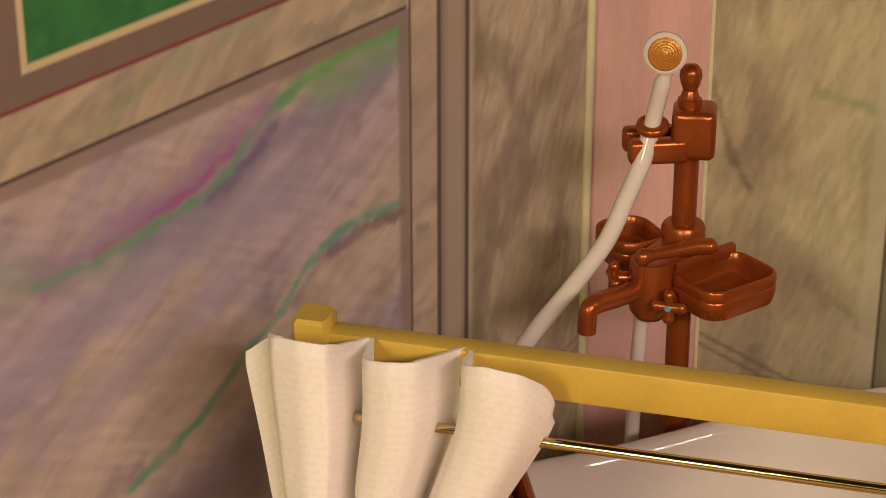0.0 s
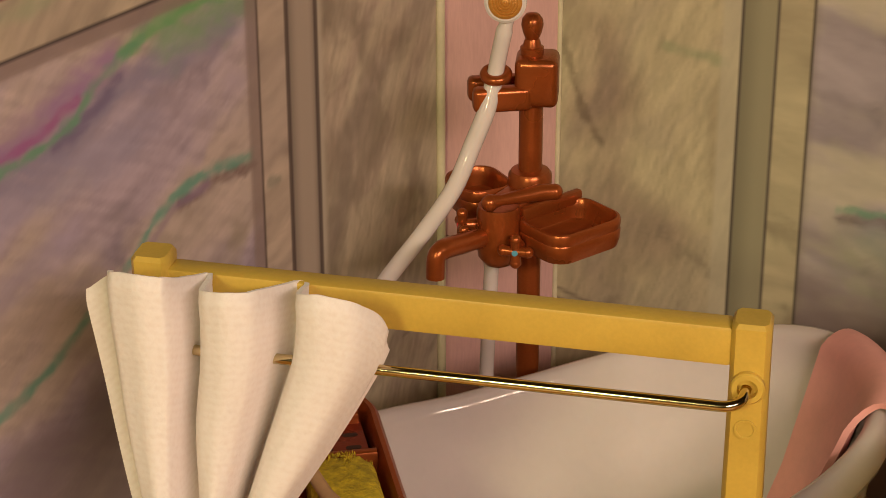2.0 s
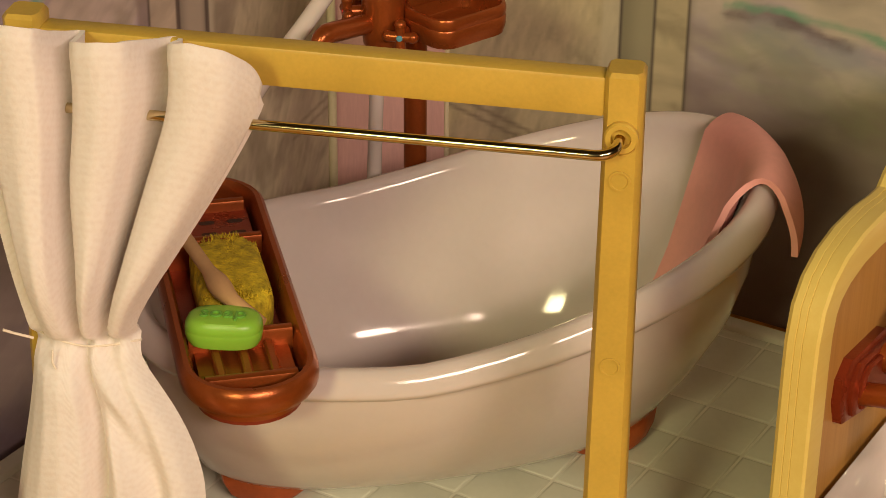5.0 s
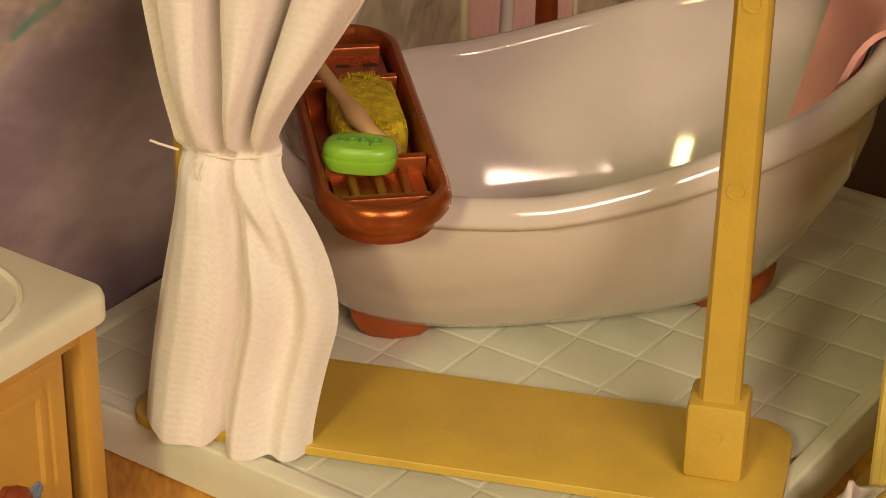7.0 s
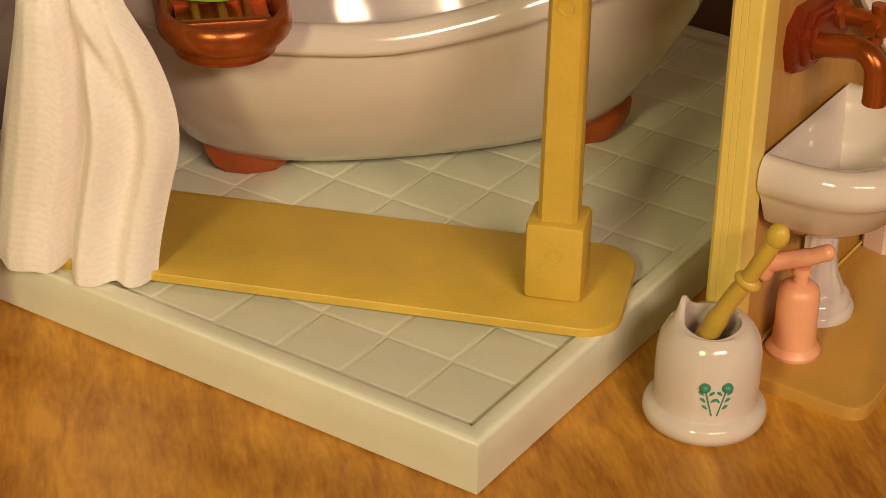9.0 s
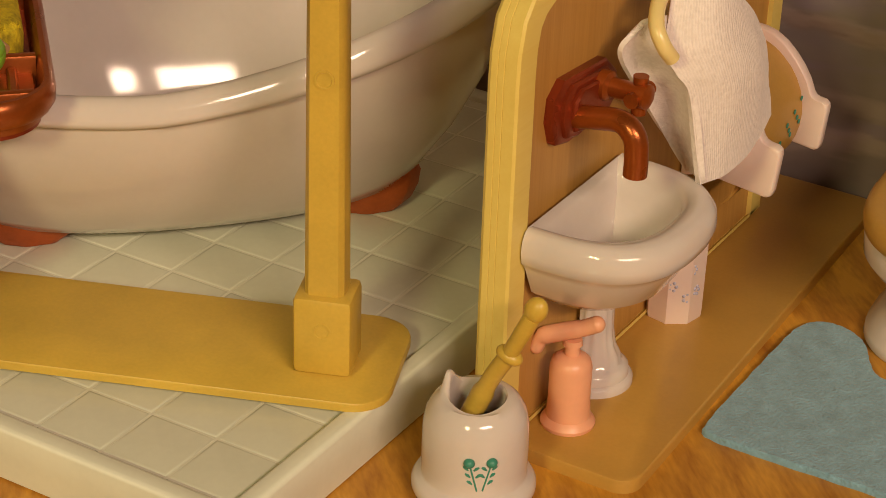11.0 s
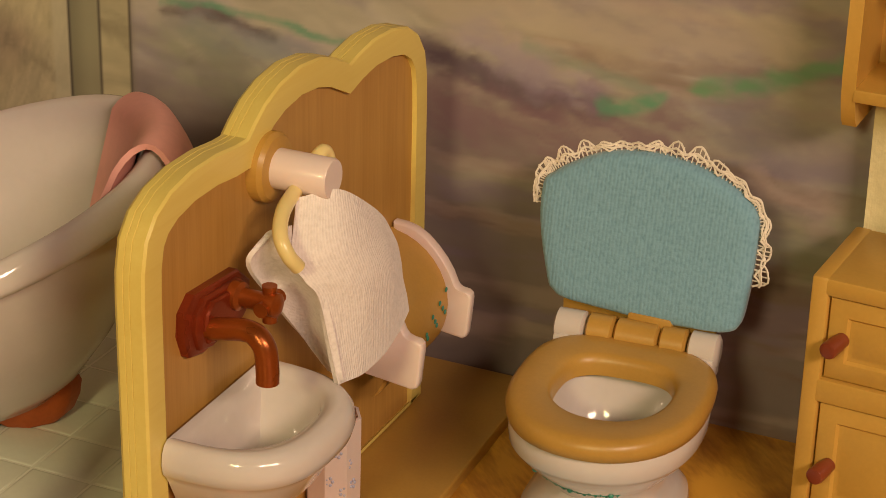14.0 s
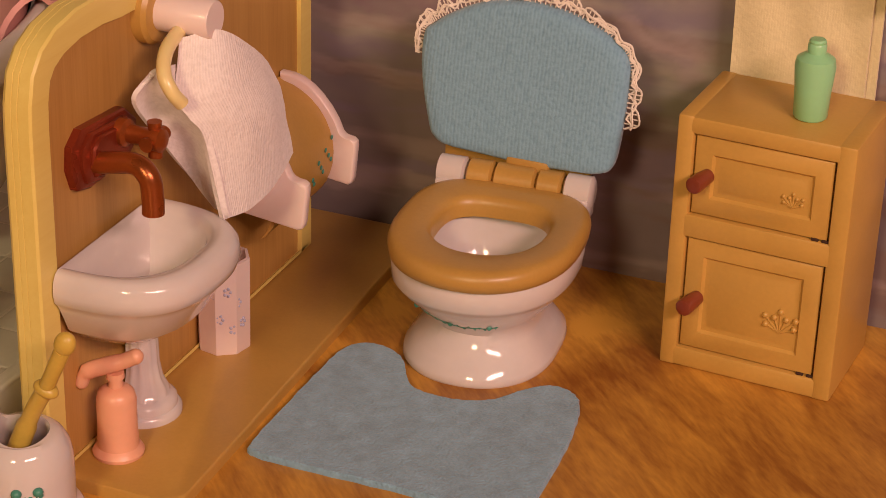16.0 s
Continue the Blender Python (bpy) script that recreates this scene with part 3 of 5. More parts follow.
board("wall_left", -70, 111.0, 150, 0.5, lambda a, b: (WALL_X, a, b), (-1, 0, 0), print_left, "printed card wall with purple and beige marble panels")
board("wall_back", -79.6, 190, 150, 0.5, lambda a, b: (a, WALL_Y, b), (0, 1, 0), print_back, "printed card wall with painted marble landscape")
bm = B()
cham = [(WALL_X, 111.0), (-79.6, WALL_Y), (-81.6, WALL_Y + 2.5), (WALL_X - 2.5, 112.6)]
loft(bm, [[(a, b, 0) for a, b in cham], [(a, b, 150) for a, b in cham]])
tagged(solo("wall_corner", bm, PINKCARD, (0, 0, 0), "streaked pink card strip across the corner", "wall", kind="structure"))
for nm, x, y in (("trim_left", WALL_X + 0.5, 110.8), ("trim_right", -79.8, WALL_Y - 0.3)):
    bm = B()
    tube(bm, [(x, y, 0), (x, y, 150)], 0.75 if nm == "trim_left" else 0.45, 10)
    solo(nm, bm, BEADCARD, (x, y, 0), "thin cream bead along the pink strip", "trim", kind="structure")

bm = B()
box(bm, (0, 0, -10), (2400, 2400, 20))
solo("ground", bm, FLOOR, (0, 0, 0), "orange-brown wooden floor with diagonal grain", "floor", kind="structure")
# unseen room shell, added round the set to enclose it and bounce light
for nm, c, s in (("shell_north", (0, 1205, 700), (2420, 10, 1440)), ("shell_south", (0, -1205, 700), (2420, 10, 1440)),
                 ("shell_east", (1205, 0, 700), (10, 2400, 1440)), ("shell_west", (-1205, 0, 700), (10, 2400, 1440)), ("ceiling", (0, 0, 1425), (2420, 2420, 10))):
    bm = B()
    box(bm, c, s)
    solo(nm, bm, ROOMSHELL, c, "unseen room shell surface added to bounce lamp light", "ceiling" if nm == "ceiling" else "wall", kind="structure")

# ---- shower tray ----
TX0, TX1, TY0, TY1 = -88.5, 12.9, -4.0, 115.5
TILE_Z = 7.0
tray = thing("shower_tray", (-38, 55, 0), "pale green-white plastic shower tray with raised rim", "shower tray")
bm = B()
rings = []
for inset, z in ((0.5, 0.0), (0.15, 0.3), (0.0, 4.0), (0.0, 7.2), (0.35, 7.75), (0.9, 7.95), (2.3, 7.95), (2.75, 7.75), (3.0, 7.3), (3.3, 6.90)):
    rings.append([(TX0 + inset, TY0 + inset, z), (TX1 - inset, TY0 + inset, z), (TX1 - inset, TY1 - inset, z), (TX0 + inset, TY1 - inset, z)])
loft(bm, rings)
part("base", bm, TRAY, tray)


def tile_mesh(w, d):
    tmp = bmesh.new()
    loft(tmp, [[(sx * (w / 2 - i), sy * (d / 2 - i), z) for sx, sy in ((-1, -1), (1, -1), (1, 1), (-1, 1))] for i, z in ((0.14, -0.3), (0.16, -0.12), (0.30, -0.03), (0.62, 0.0))])
    me = finish(tmp, (0, 0, 0))
    me.materials.append(TILE)
    return me


tile_sizes = {}
xs = [-85.4] + [-80 + 10 * i for i in range(9)] + [9.8]
ys = [-0.9] + [10 * i for i in range(0, 12)] + [112.3]
xs = sorted(set(xs))
for x0, x1 in zip(xs, xs[1:]):
    for y0, y1 in zip(ys, ys[1:]):
        key = (round(x1 - x0, 2), round(y1 - y0, 2))
        if key not in tile_sizes:
            tile_sizes[key] = tile_mesh(*key)
        ob = new("tile", tile_sizes[key])
        ob.parent = tray
        ob.location = Vector(((x0 + x1) / 2, (y0 + y1) / 2, TILE_Z)) * MM - tray.location

# ---- bathtub, in its own frame: u along, v across ----
R2 = math.sqrt(0.5)


def uv3(u, v, z):
    return ((u - v) * R2, (u + v) * R2, z)


UC, VC, UA, VB = 15.3, 66.8, 45.0, 28.9


def rim_z(u):
    t = min(1, max(0, (u - 3) / 57))
    return 37.7 + 14.2 * t ** 1.35


def tub_ring(su, sv, h, dz=0.0, n=72, du=0.0):
    ring = []
    for i in range(n):
        a = 2 * math.pi * i / n
        c, s = math.cos(a), math.sin(a)
        e = 2 / 2.35
        cu, cv = math.copysign(abs(c) ** e, c), math.copysign(abs(s) ** e, s)
        u_rim = UC + UA * cu
        z = 9.0 + (rim_z(u_rim) - 9.0) * h + dz
        ring.append(uv3(UC + du + (UA * su) * cu, VC + (VB * sv) * cv, z))
    return ring


tub = thing("bathtub", uv3(UC, VC, 7), "glossy white plastic slipper bathtub on copper feet", "bathtub")
bm = B()
loft(bm, [tub_ring(*r) for r in (
    (0.30, 0.10, 0.05, 0.6, 72, -2), (0.50, 0.36, 0.05, 0.8, 72, -2), (0.60, 0.50, 0.12, 0.8, 72, -1), (0.70, 0.62, 0.30, 0.8), (0.80, 0.73, 0.55, 0.6), (0.87, 0.82, 0.80, 0.4),
    (0.91, 0.865, 0.94, 0.2), (0.925, 0.885, 0.985, 0.2), (0.945, 0.915, 1.0, 0.25), (0.965, 0.945, 1.0, 0.1), (0.985, 0.975, 0.985, -0.4), (0.998, 0.995, 0.95, -0.8), (1.0, 1.0, 0.925, -0.6),
    (0.995, 0.99, 0.90, -0.6), (0.975, 0.962, 0.885, -0.4), (0.955, 0.935, 0.87, -0.2), (0.95, 0.925, 0.82), (0.94, 0.895, 0.70), (0.905, 0.82, 0.52, 0, 72, -0.4), (0.835, 0.69, 0.32, 0, 72, -1.4), (0.75, 0.53, 0.14, 0, 72, -2.6), (0.68, 0.41, 0.05, 0, 72, -3.2), (0.58, 0.28, 0.01, 0, 72, -3.2), (0.2, 0.1, 0.0, 0, 72, -3.2))])
part("tub_shell", bm, WHITE, tub, angle=60)
for u, v in ((-11, 63.0), (38, 64.0), (-11, 73.0), (38, 72.0)):
    bm = B()
    side = -1 if v < VC else 1
    rings = []
    for k, (r, z) in enumerate(((2.0, 7.0), (3.5, 7.25), (4.9, 8.5), (5.7, 10.4), (6.0, 12.5), (5.4, 14.5))):
        ring = []
        for i in range(28):
            a = 2 * math.pi * i / 28
            rr = r * (1 + 0.05 * math.cos(7 * a))
            ring.append(uv3(u + rr * 1.22 * math.cos(a), v + side * (1.5 - 0.25 * k) + rr * 0.62 * math.sin(a), z))
        rings.append(ring)
    loft(bm, rings)
    part("foot", bm, FOOTCOPPER, tub, "copper-orange scalloped foot")

# pink towel over the high end of the tub
rows = []
for i in range(37):
    t = i / 36
    row = []
    for j in range(21):
        w = j / 20
        ang = radians(lerp(-44 + 17 * smooth(0.25, 0.7, np.array(t)).item(), 14, w))
        cu, cv = math.cos(ang), math.sin(ang)
        e = 2 / 2.35
        pu, pv = math.copysign(abs(cu) ** e, cu), math.copysign(abs(cv) ** e, cv)
        zr = rim_z(UC + UA * pu)
        lift = lerp(2.6, 0.9, w)
        if t < 0.5:
            k = t / 0.5
            h = lerp(0.40, 0.96, k)
            su = curve(h, [(0.12, 0.60), (0.30, 0.70), (0.55, 0.80), (0.80, 0.87), (0.96, 0.915)]) - 0.03
            sv = curve(h, [(0.12, 0.50), (0.30, 0.62), (0.55, 0.73), (0.80, 0.82), (0.96, 0.875)]) - 0.05
            z = 9.5 + (zr - 9.5) * h + 0.6 + 0.5 * lift * k ** 3
        elif t < 0.70:
            k = (t - 0.5) / 0.20
            su, sv = lerp(0.885, 1.035, k), lerp(0.825, 1.05, k)
            z = lerp(9.5 + (zr - 9.5) * 0.96 + 0.6 + 0.5 * lift, zr - 0.4, k) + (0.8 + lift) * math.sin(k * math.pi) ** 0.8
        else:
            k = (t - 0.70) / 0.30
            su = 1.035 + 0.05 * math.sin(k * 1.6)
            sv = 1.05 + 0.05 * math.sin(k * 1.6)
            z = zr - 0.4 - k * (6.0 + 2.2 * (1 - w) ** 2)
        row.append(uv3(UC + UA * su * pu, VC + VB * sv * pv, z))
    rows.append(row)
solo("bath_towel", sheet("", rows, 0.9), PINKVINYL, uv3(58, 52, 50), "salmon pink moulded towel draped over the tub rim", "towel", angle=60)

# ---- bath rack with soap and brush ----
RD = Vector((0.9, 63.5)).normalized()
RC = Vector((-16.2, 62.0))


def rk(a, b, z):
    """Rack frame: a across, b along towards the far side."""
    u = RC.x + RD.x * b + RD.y * a
    v = RC.y + RD.y * b - RD.x * a
    return uv3(u, v, z)


def stadium(w, length, n=14):
    r = w / 2
    s = length / 2 - r
    return [(r * math.cos(math.pi * i / n), s + r * math.sin(math.pi * i / n)) for i in range(n + 1)] + [(-r * math.cos(math.pi * i / n), -s - r * math.sin(math.pi * i / n)) for i in range(n + 1)]


rack = thing("bath_rack", rk(0, 0, 38), "copper-coloured plastic rack laid across the bathtub", "bath rack")
bm = B()
st = lambda w, ln, z: [rk(a, b, z) for a, b in stadium(w, ln)]
loft(bm, [st(14.6, 57.9, 39.0), st(16.2, 60.4, 38.8), st(17.2, 61.4, 39.6), st(17.4, 61.6, 40.8), st(16.9, 61.1, 41.9), st(15.9, 60.1, 42.4), st(14.6, 58.8, 42.4), st(13.8, 58.0, 41.8), st(13.4, 57.6, 40.8), st(12.6, 56.4, 37.4), st(13.6, 57.4, 37.2), st(14.4, 57.9, 38.4)], False, False)
part("frame", bm, COPPER, rack)
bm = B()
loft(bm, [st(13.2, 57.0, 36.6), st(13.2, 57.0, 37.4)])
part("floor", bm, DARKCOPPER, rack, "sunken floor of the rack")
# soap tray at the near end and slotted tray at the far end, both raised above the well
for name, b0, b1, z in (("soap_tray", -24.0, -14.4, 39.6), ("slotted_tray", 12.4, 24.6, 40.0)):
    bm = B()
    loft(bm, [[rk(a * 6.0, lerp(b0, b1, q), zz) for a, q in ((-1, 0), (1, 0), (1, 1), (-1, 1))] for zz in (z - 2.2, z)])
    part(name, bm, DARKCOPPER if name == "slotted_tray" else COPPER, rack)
for b, top in ((-14.2, 42.0), (12.2, 41.8), (-24.6, 41.6), (23.6, 41.6)):
    bm = B()
    half_w = 6.6 if abs(b) < 20 else 5.7
    loft(bm, [[rk(-half_w, b - w, z), rk(half_w, b - w, z), rk(half_w, b + w, z), rk(-half_w, b + w, z)] for w, z in ((0.9, 37.4), (0.8, top - 0.5), (0.65, top - 0.15), (0.35, top))])
    part("divider", bm, COPPER, rack)
for a in (-3.4, 0, 3.4):
    bm = B()
    loft(bm, [[rk(a - w, -23.6, z), rk(a + w, -23.6, z), rk(a + w, -15.4, z), rk(a - w, -15.4, z)] for w, z in ((0.75, 39.4), (0.6, 40.5), (0.35, 40.7))])
    part("soap_bar_ridge", bm, COPPER, rack)
for a in (-4.0, 0.0, 4.0):
    for b in (16.2, 19.7):
        # dark plates on the tray: the shade of the slots as colour
        bm = B()
        loft(bm, [[rk(a + p, b + q, z) for p, q in rounded(2.2, 1.0, 0.45, 3)] for z in (39.9, 40.06)])
        part("drain_slot_shade", bm, HOLESHADE, rack)

SOAP = Vector((-46.6, 20.6, 42.6))
soap = thing("soap", SOAP, "light green oval soap bar with raised lettering", "soap")
turn_soap = Matrix.Rotation(radians(27), 4, "Z")
bm = B()
out = []
for i in range(40):
    a = 2 * math.pi * i / 40
    c, s = math.cos(a), math.sin(a)
    out.append((4.9 * math.copysign(abs(c) ** 0.72, c), 3.0 * math.copysign(abs(s) ** 0.72, s)))
loft(bm, [[SOAP + turn_soap @ Vector((a * k, b * k, z)) for a, b in out] for k, z in ((0.78, -1.9), (0.90, -1.7), (0.97, -1.1), (1.0, -0.3), (1.0, 0.15), (0.988, 0.28), (1.0, 0.42), (0.985, 0.95), (0.93, 1.5), (0.84, 1.85), (0.6, 2.0))])
part("bar", bm, GREEN, soap)
cu = bpy.data.curves.new("letters", "FONT")
cu.body, cu.size, cu.extrude, cu.align_x, cu.align_y = "soap", 0.0032, 0.00022, "CENTER", "CENTER"
txt = new("letters_curve", cu)
me = bpy.data.meshes.new_from_object(txt)
bpy.data.objects.remove(txt)
me.materials.append(GREENDARK)
txt = new("letters", me)
txt.parent = soap
txt.matrix_local = Matrix.Translation((0, 0, 0.00203)) @ turn_soap
tagged(txt, "raised word on the soap")

brush = thing("bath_brush", rk(-1, 4, 40), "yellow bristle bath brush with tan wooden handle in the rack", "brush")
bm = B()
rings = []
for k, z in ((0.90, 37.3), (1.0, 38.2), (1.02, 41.2), (0.97, 42.8), (0.82, 43.7), (0.5, 44.0)):
    ring = []
    for a, b in rounded(9.4 * k, 19 * k, 3.8 * k, 5):
        q = 0.35 * (noise.noise(Vector((a * 0.9, b * 0.9, z))))
        ring.append(rk(a * (1 + q * 0.2) + 0.7, b * (1 + q * 0.1) - 0.3, z + q))
    rings.append(ring)
loft(bm, rings)
part("bristle_block", bm, SPONGE, brush, "yellow bristle block")
bm = B()
for i in range(2600):
    a, b = random.uniform(-4.5, 4.5), random.uniform(-9.2, 9.2)
    if abs(a) > 2.6 and abs(b) > 7.4:
        continue
    p = Vector(rk(a + 0.7, b - 0.3, 43.75 - 0.045 * abs(a) ** 2))
    d = Vector((random.uniform(-.5, .5), random.uniform(-.5, .5), 1.0)) * random.uniform(0.2, 0.5)
    w = Vector((random.uniform(-.13, .13), random.uniform(-.13, .13), 0))
    bm.faces.new([bm.verts.new(p - w - d * 0.6), bm.verts.new(p + w - d * 0.6), bm.verts.new(p + d)])
tagged(part("bristles", bm, SPONGE, brush), kind="stuff")
bm = B()
tube(bm, spline([(-69.0, 37.2, 46.4), (-62.4, 33.0, 46.0), (-55.6, 28.6, 45.4), (-49.0, 24.7, 44.6), (-43.2, 23.8, 42.6)], 5), [0.95] * 12 + [1.2, 1.5, 1.5, 1.2] + [1.0] * 5, 12)
part("handle", bm, STICK, brush, "tan wooden handle")

# ---- curtain frame: s along the frame, d towards the viewer's side ----
FD = Vector((0.93, 0.360)).normalized()
FN = Vector((FD.y, -FD.x))
F0 = Vector((4.3, 26.0))


def fr(s, d, z):
    p = F0 + FD * s + FN * d
    return (p.x, p.y, z)


frame_stand = thing("curtain_frame", fr(-33, -3, 8.5), "tan plastic curtain frame on a long flat foot board", "curtain frame")
bm = B()
prism(bm, [(a - 33.5, b + 5.6 - 11.0) for a, b in rounded(86, 22, 5, 6)], lambda a, b, d: fr(a, b, d), 8.0, 9.2, 0.4)
part("foot_board", bm, TAN, frame_stand)
LEFT_S = -68.0
for s0 in (0.3, LEFT_S):
    bm = B()
    m4 = Matrix.Translation(fr(s0, -3.0, 15.0)) @ Matrix.Rotation(math.atan2(FD.y, FD.x), 4, "Z")
    box(bm, None, (7.6, 7.0, 11.0), 0.8, m=m4)
    socket = part("socket", bm, TAN, frame_stand)
    bm = B()
    lathe(bm, [(1.2, 0), (1.2, 0.12), (1.0, 0.16), (0.9, 0.12), (0.85, 0.02)], fr(s0, 0.45, 16.0), (FN.x, FN.y, 0), 20)
    part("moulded_disc", bm, TAN, socket)
    bm = B()
    top_z = 86.0 if s0 > -10 else 87.4
    wid = [(2.55, 18), (2.35, 50), (2.15, 80.5), (2.15, top_z)]
    loft(bm, [[fr(s0 + a * w, -3.0 + b * 2.4, z) for a, b in ((-1, -0.7), (-0.75, -1), (0.75, -1), (1, -0.7), (1, 0.7), (0.75, 1), (-0.75, 1), (-1, 0.7))] for w, z in wid] +
         [[fr(s0 + a * 1.85, -3.0 + b * 2.0, top_z + 0.5) for a, b in ((-1, -0.7), (-0.75, -1), (0.75, -1), (1, -0.7), (1, 0.7), (0.75, 1), (-0.75, 1), (-1, 0.7))]])
    post = part("post", bm, TAN, frame_stand)
    for z in (50.0, 73.8):
        bm = B()
        lathe(bm, [(1.25, -0.2), (1.25, 0.10), (1.05, 0.14), (0.95, 0.10), (0.9, 0.0)], fr(s0, -0.55, z), (FN.x, FN.y, 0), 20)
        part("moulded_disc", bm, TAN, post)
    bm = B()
    lathe(bm, [(1.9, -0.4), (1.9, 0.5), (1.7, 0.75), (1.15, 0.7), (1.1, 0.2), (1.1, -0.3)], fr(s0, -0.5, 79.2), (FN.x, FN.y, 0), 24)
    part("rod_eye", bm, TAN, post)
bm = B()
m4 = Matrix.Translation(fr((0.3 + LEFT_S) / 2, -3.0, 83.7)) @ Matrix.Rotation(math.atan2(FD.y, FD.x), 4, "Z") @ Matrix.Rotation(radians(0.6), 4, "Y")
box(bm, None, (-LEFT_S - 3.6, 3.4, 4.8), 0.5, m=m4)
part("rail", bm, TAN, frame_stand)
bm = B()
tube(bm, spline([fr(0.2, 0.0, 79.2), fr(-0.2, 2.0, 78.7), fr(-1.6, 2.9, 78.4), fr(-4, 3.0, 78.4)], 6) + [fr(LEFT_S + 4, 3.0, 78.8)] + spline([fr(LEFT_S + 2, 2.8, 78.8), fr(LEFT_S, 1.5, 79.0), fr(LEFT_S, 0, 79.2)], 5), 0.62, 12)
part("curtain_rod", bm, CHROME, frame_stand, "thin brass-chrome rod")

# ---- curtain ----
CL = [(5, -73.5), (9, -73.8), (20, -72.5), (30, -70.8), (42, -68.3), (49, -67.6), (56, -69.2), (66, -71.4), (78, -73.6), (86, -74.8), (91, -74.5)]
CR = [(5, -51.0), (9, -51.2), (18, -49.8), (29, -47.0), (38, -49.0), (45, -53.0), (49.5, -55.9), (54, -54.3), (60, -50.6), (70, -44.5), (78, -40.2), (82, -38.3), (86, -38.0), (91, -38.4)]
HEM = [(0, 84.6), (0.11, 87.4), (0.145, 89.4), (0.17, 90.4), (0.24, 91.0), (0.32, 90.4), (0.35, 88.2), (0.37, 86.6), (0.40, 86.6), (0.43, 87.8), (0.46, 89.2), (0.53, 90.0), (0.59, 89.4), (0.612, 87.6), (0.63, 86.4), (0.685, 86.2), (0.71, 87.6), (0.75, 89.4), (0.82, 90.4), (0.89, 89.4), (0.94, 86.4), (1.0, 80.4)]
ROLLS = [(0.0, 1.8), (0.07, 0.8), (0.12, 1.6), (0.15, 5.8), (0.24, 7.4), (0.32, 6.4), (0.35, 2.5), (0.37, -2.0), (0.40, -1.8), (0.43, 3.4), (0.46, 6.0), (0.53, 7.2), (0.59, 5.6), (0.612, 1.0), (0.63, -2.4), (0.685, -2.4), (0.71, 1.6), (0.75, 5.6), (0.82, 7.0), (0.89, 6.4), (0.94, 3.6), (1.0, 1.6)]
LOBES = [(0.0, 0.6), (0.06, 2.8), (0.16, 4.4), (0.28, 4.6), (0.40, 3.6), (0.44, 1.6), (0.475, -1.8), (0.51, 1.6), (0.58, 4.4), (0.70, 3.6), (0.78, 2.4), (0.86, 3.4), (0.93, 2.6), (1.0, 0.2)]


def soft_curve(v, rows, w=0.018):
    return sum(curve(v + k * w, rows) for k in (-1, -0.5, 0, 0.5, 1)) / 5


NR, NC = 120, 150
rows = []
for i in range(NR):
    q = i / (NR - 1)
    row = []
    for j in range(NC):
        a = j / (NC - 1)
        ztop = soft_curve(a, HEM, 0.012)
        zbot = 8.3 + 0.9 * (a < 0.475) - 0.5 * (a - 0.5) + 0.25 * math.sin(a * 26)
        z = lerp(zbot, ztop, q)
        l, r = soft_curve(z, CL, 3.5), soft_curve(z, CR, 3.5)
        tie = math.exp(-((z - 49.3) / 7.0) ** 2)
        up = smooth(46, 53, np.array(z)).item()
        wide = smooth(50, 78, np.array(z)).item()
        drift = 1 - smooth(50, 74, np.array(z)).item()
        av = float(np.interp(a, [0, 0.385 + 0.12 * drift, 0.655 + 0.06 * drift, 1], [0, 0.385, 0.655, 1]))
        d = lerp(soft_curve(a, LOBES), soft_curve(av, ROLLS), up)
        d *= (1 - 0.48 * tie) * lerp(1.0, 1.35, wide)
        roll = -0.9 * wide * math.sin(2 * math.pi * 3.05 * (a - 0.03)) if 0.1 < a < 0.97 else 0.0
        # the pinch under the thread and the bulges over and below it
        d -= 2.0 * math.exp(-((z - 49.3 - 2.0 * (a - 0.5)) / 1.3) ** 2)
        d += 1.5 * math.exp(-((z - 44.5) / 3.2) ** 2) * math.sin(math.pi * a)
        # folds that fan out below the thread
        low = smooth(49, 44, np.array(z)).item()
        for foot, amount, fade in ((0.74, 1.7, 12.0),):
            line = lerp(foot, 0.52, smooth(30, 49, np.array(z)).item())
            d -= low * amount * smooth(fade - 8, fade + 14, np.array(z)).item() * math.exp(-((a - line) / 0.09) ** 2)
        d += 1.3 * math.sin(math.pi * a) * (1 - tie)
        d += 0.22 * noise.noise(Vector((a * 5, z * 0.07, 2.0)))
        d += 0.8 * smooth(20, 9, np.array(z)).item()
        if q > 0.985:
            d -= 0.5 * (q - 0.985) / 0.015
        row.append(fr(lerp(l, r, a) + roll, lerp(3.4, 0.4, wide) + d * lerp(1.0, 0.92, wide), z))
    rows.append(row)
curtain = thing("shower_curtain", fr(-62, 4, 8), "cream knitted shower curtain gathered and tied in the middle", "curtain")
part("cloth", sheet("", rows, 0.55), CURTAINKNIT, curtain, angle=80)
bm = B()
ring = []
for i in range(41):
    a = 2 * math.pi * i / 40
    ring.append(fr(-61.2 + 6.3 * math.cos(a), 2.0 + 2.2 * math.sin(a) + 0.6, 49.3 + 0.3 * math.sin(3 * a)))
tube(bm, ring, 0.14, 8)
tube(bm, [fr(-67.5, 4.5, 49.2), fr(-69.5, 5.5, 50.2), fr(-70.6, 6.0, 50.8)], 0.17, 6)
tube(bm, [fr(-64.5, 6.4, 49.0), fr(-64.4, 7.0, 47.6), fr(-64.0, 7.1, 46.8)], 0.12, 6)
part("tie_thread", bm, LACE, curtain, "thin pale tie thread")

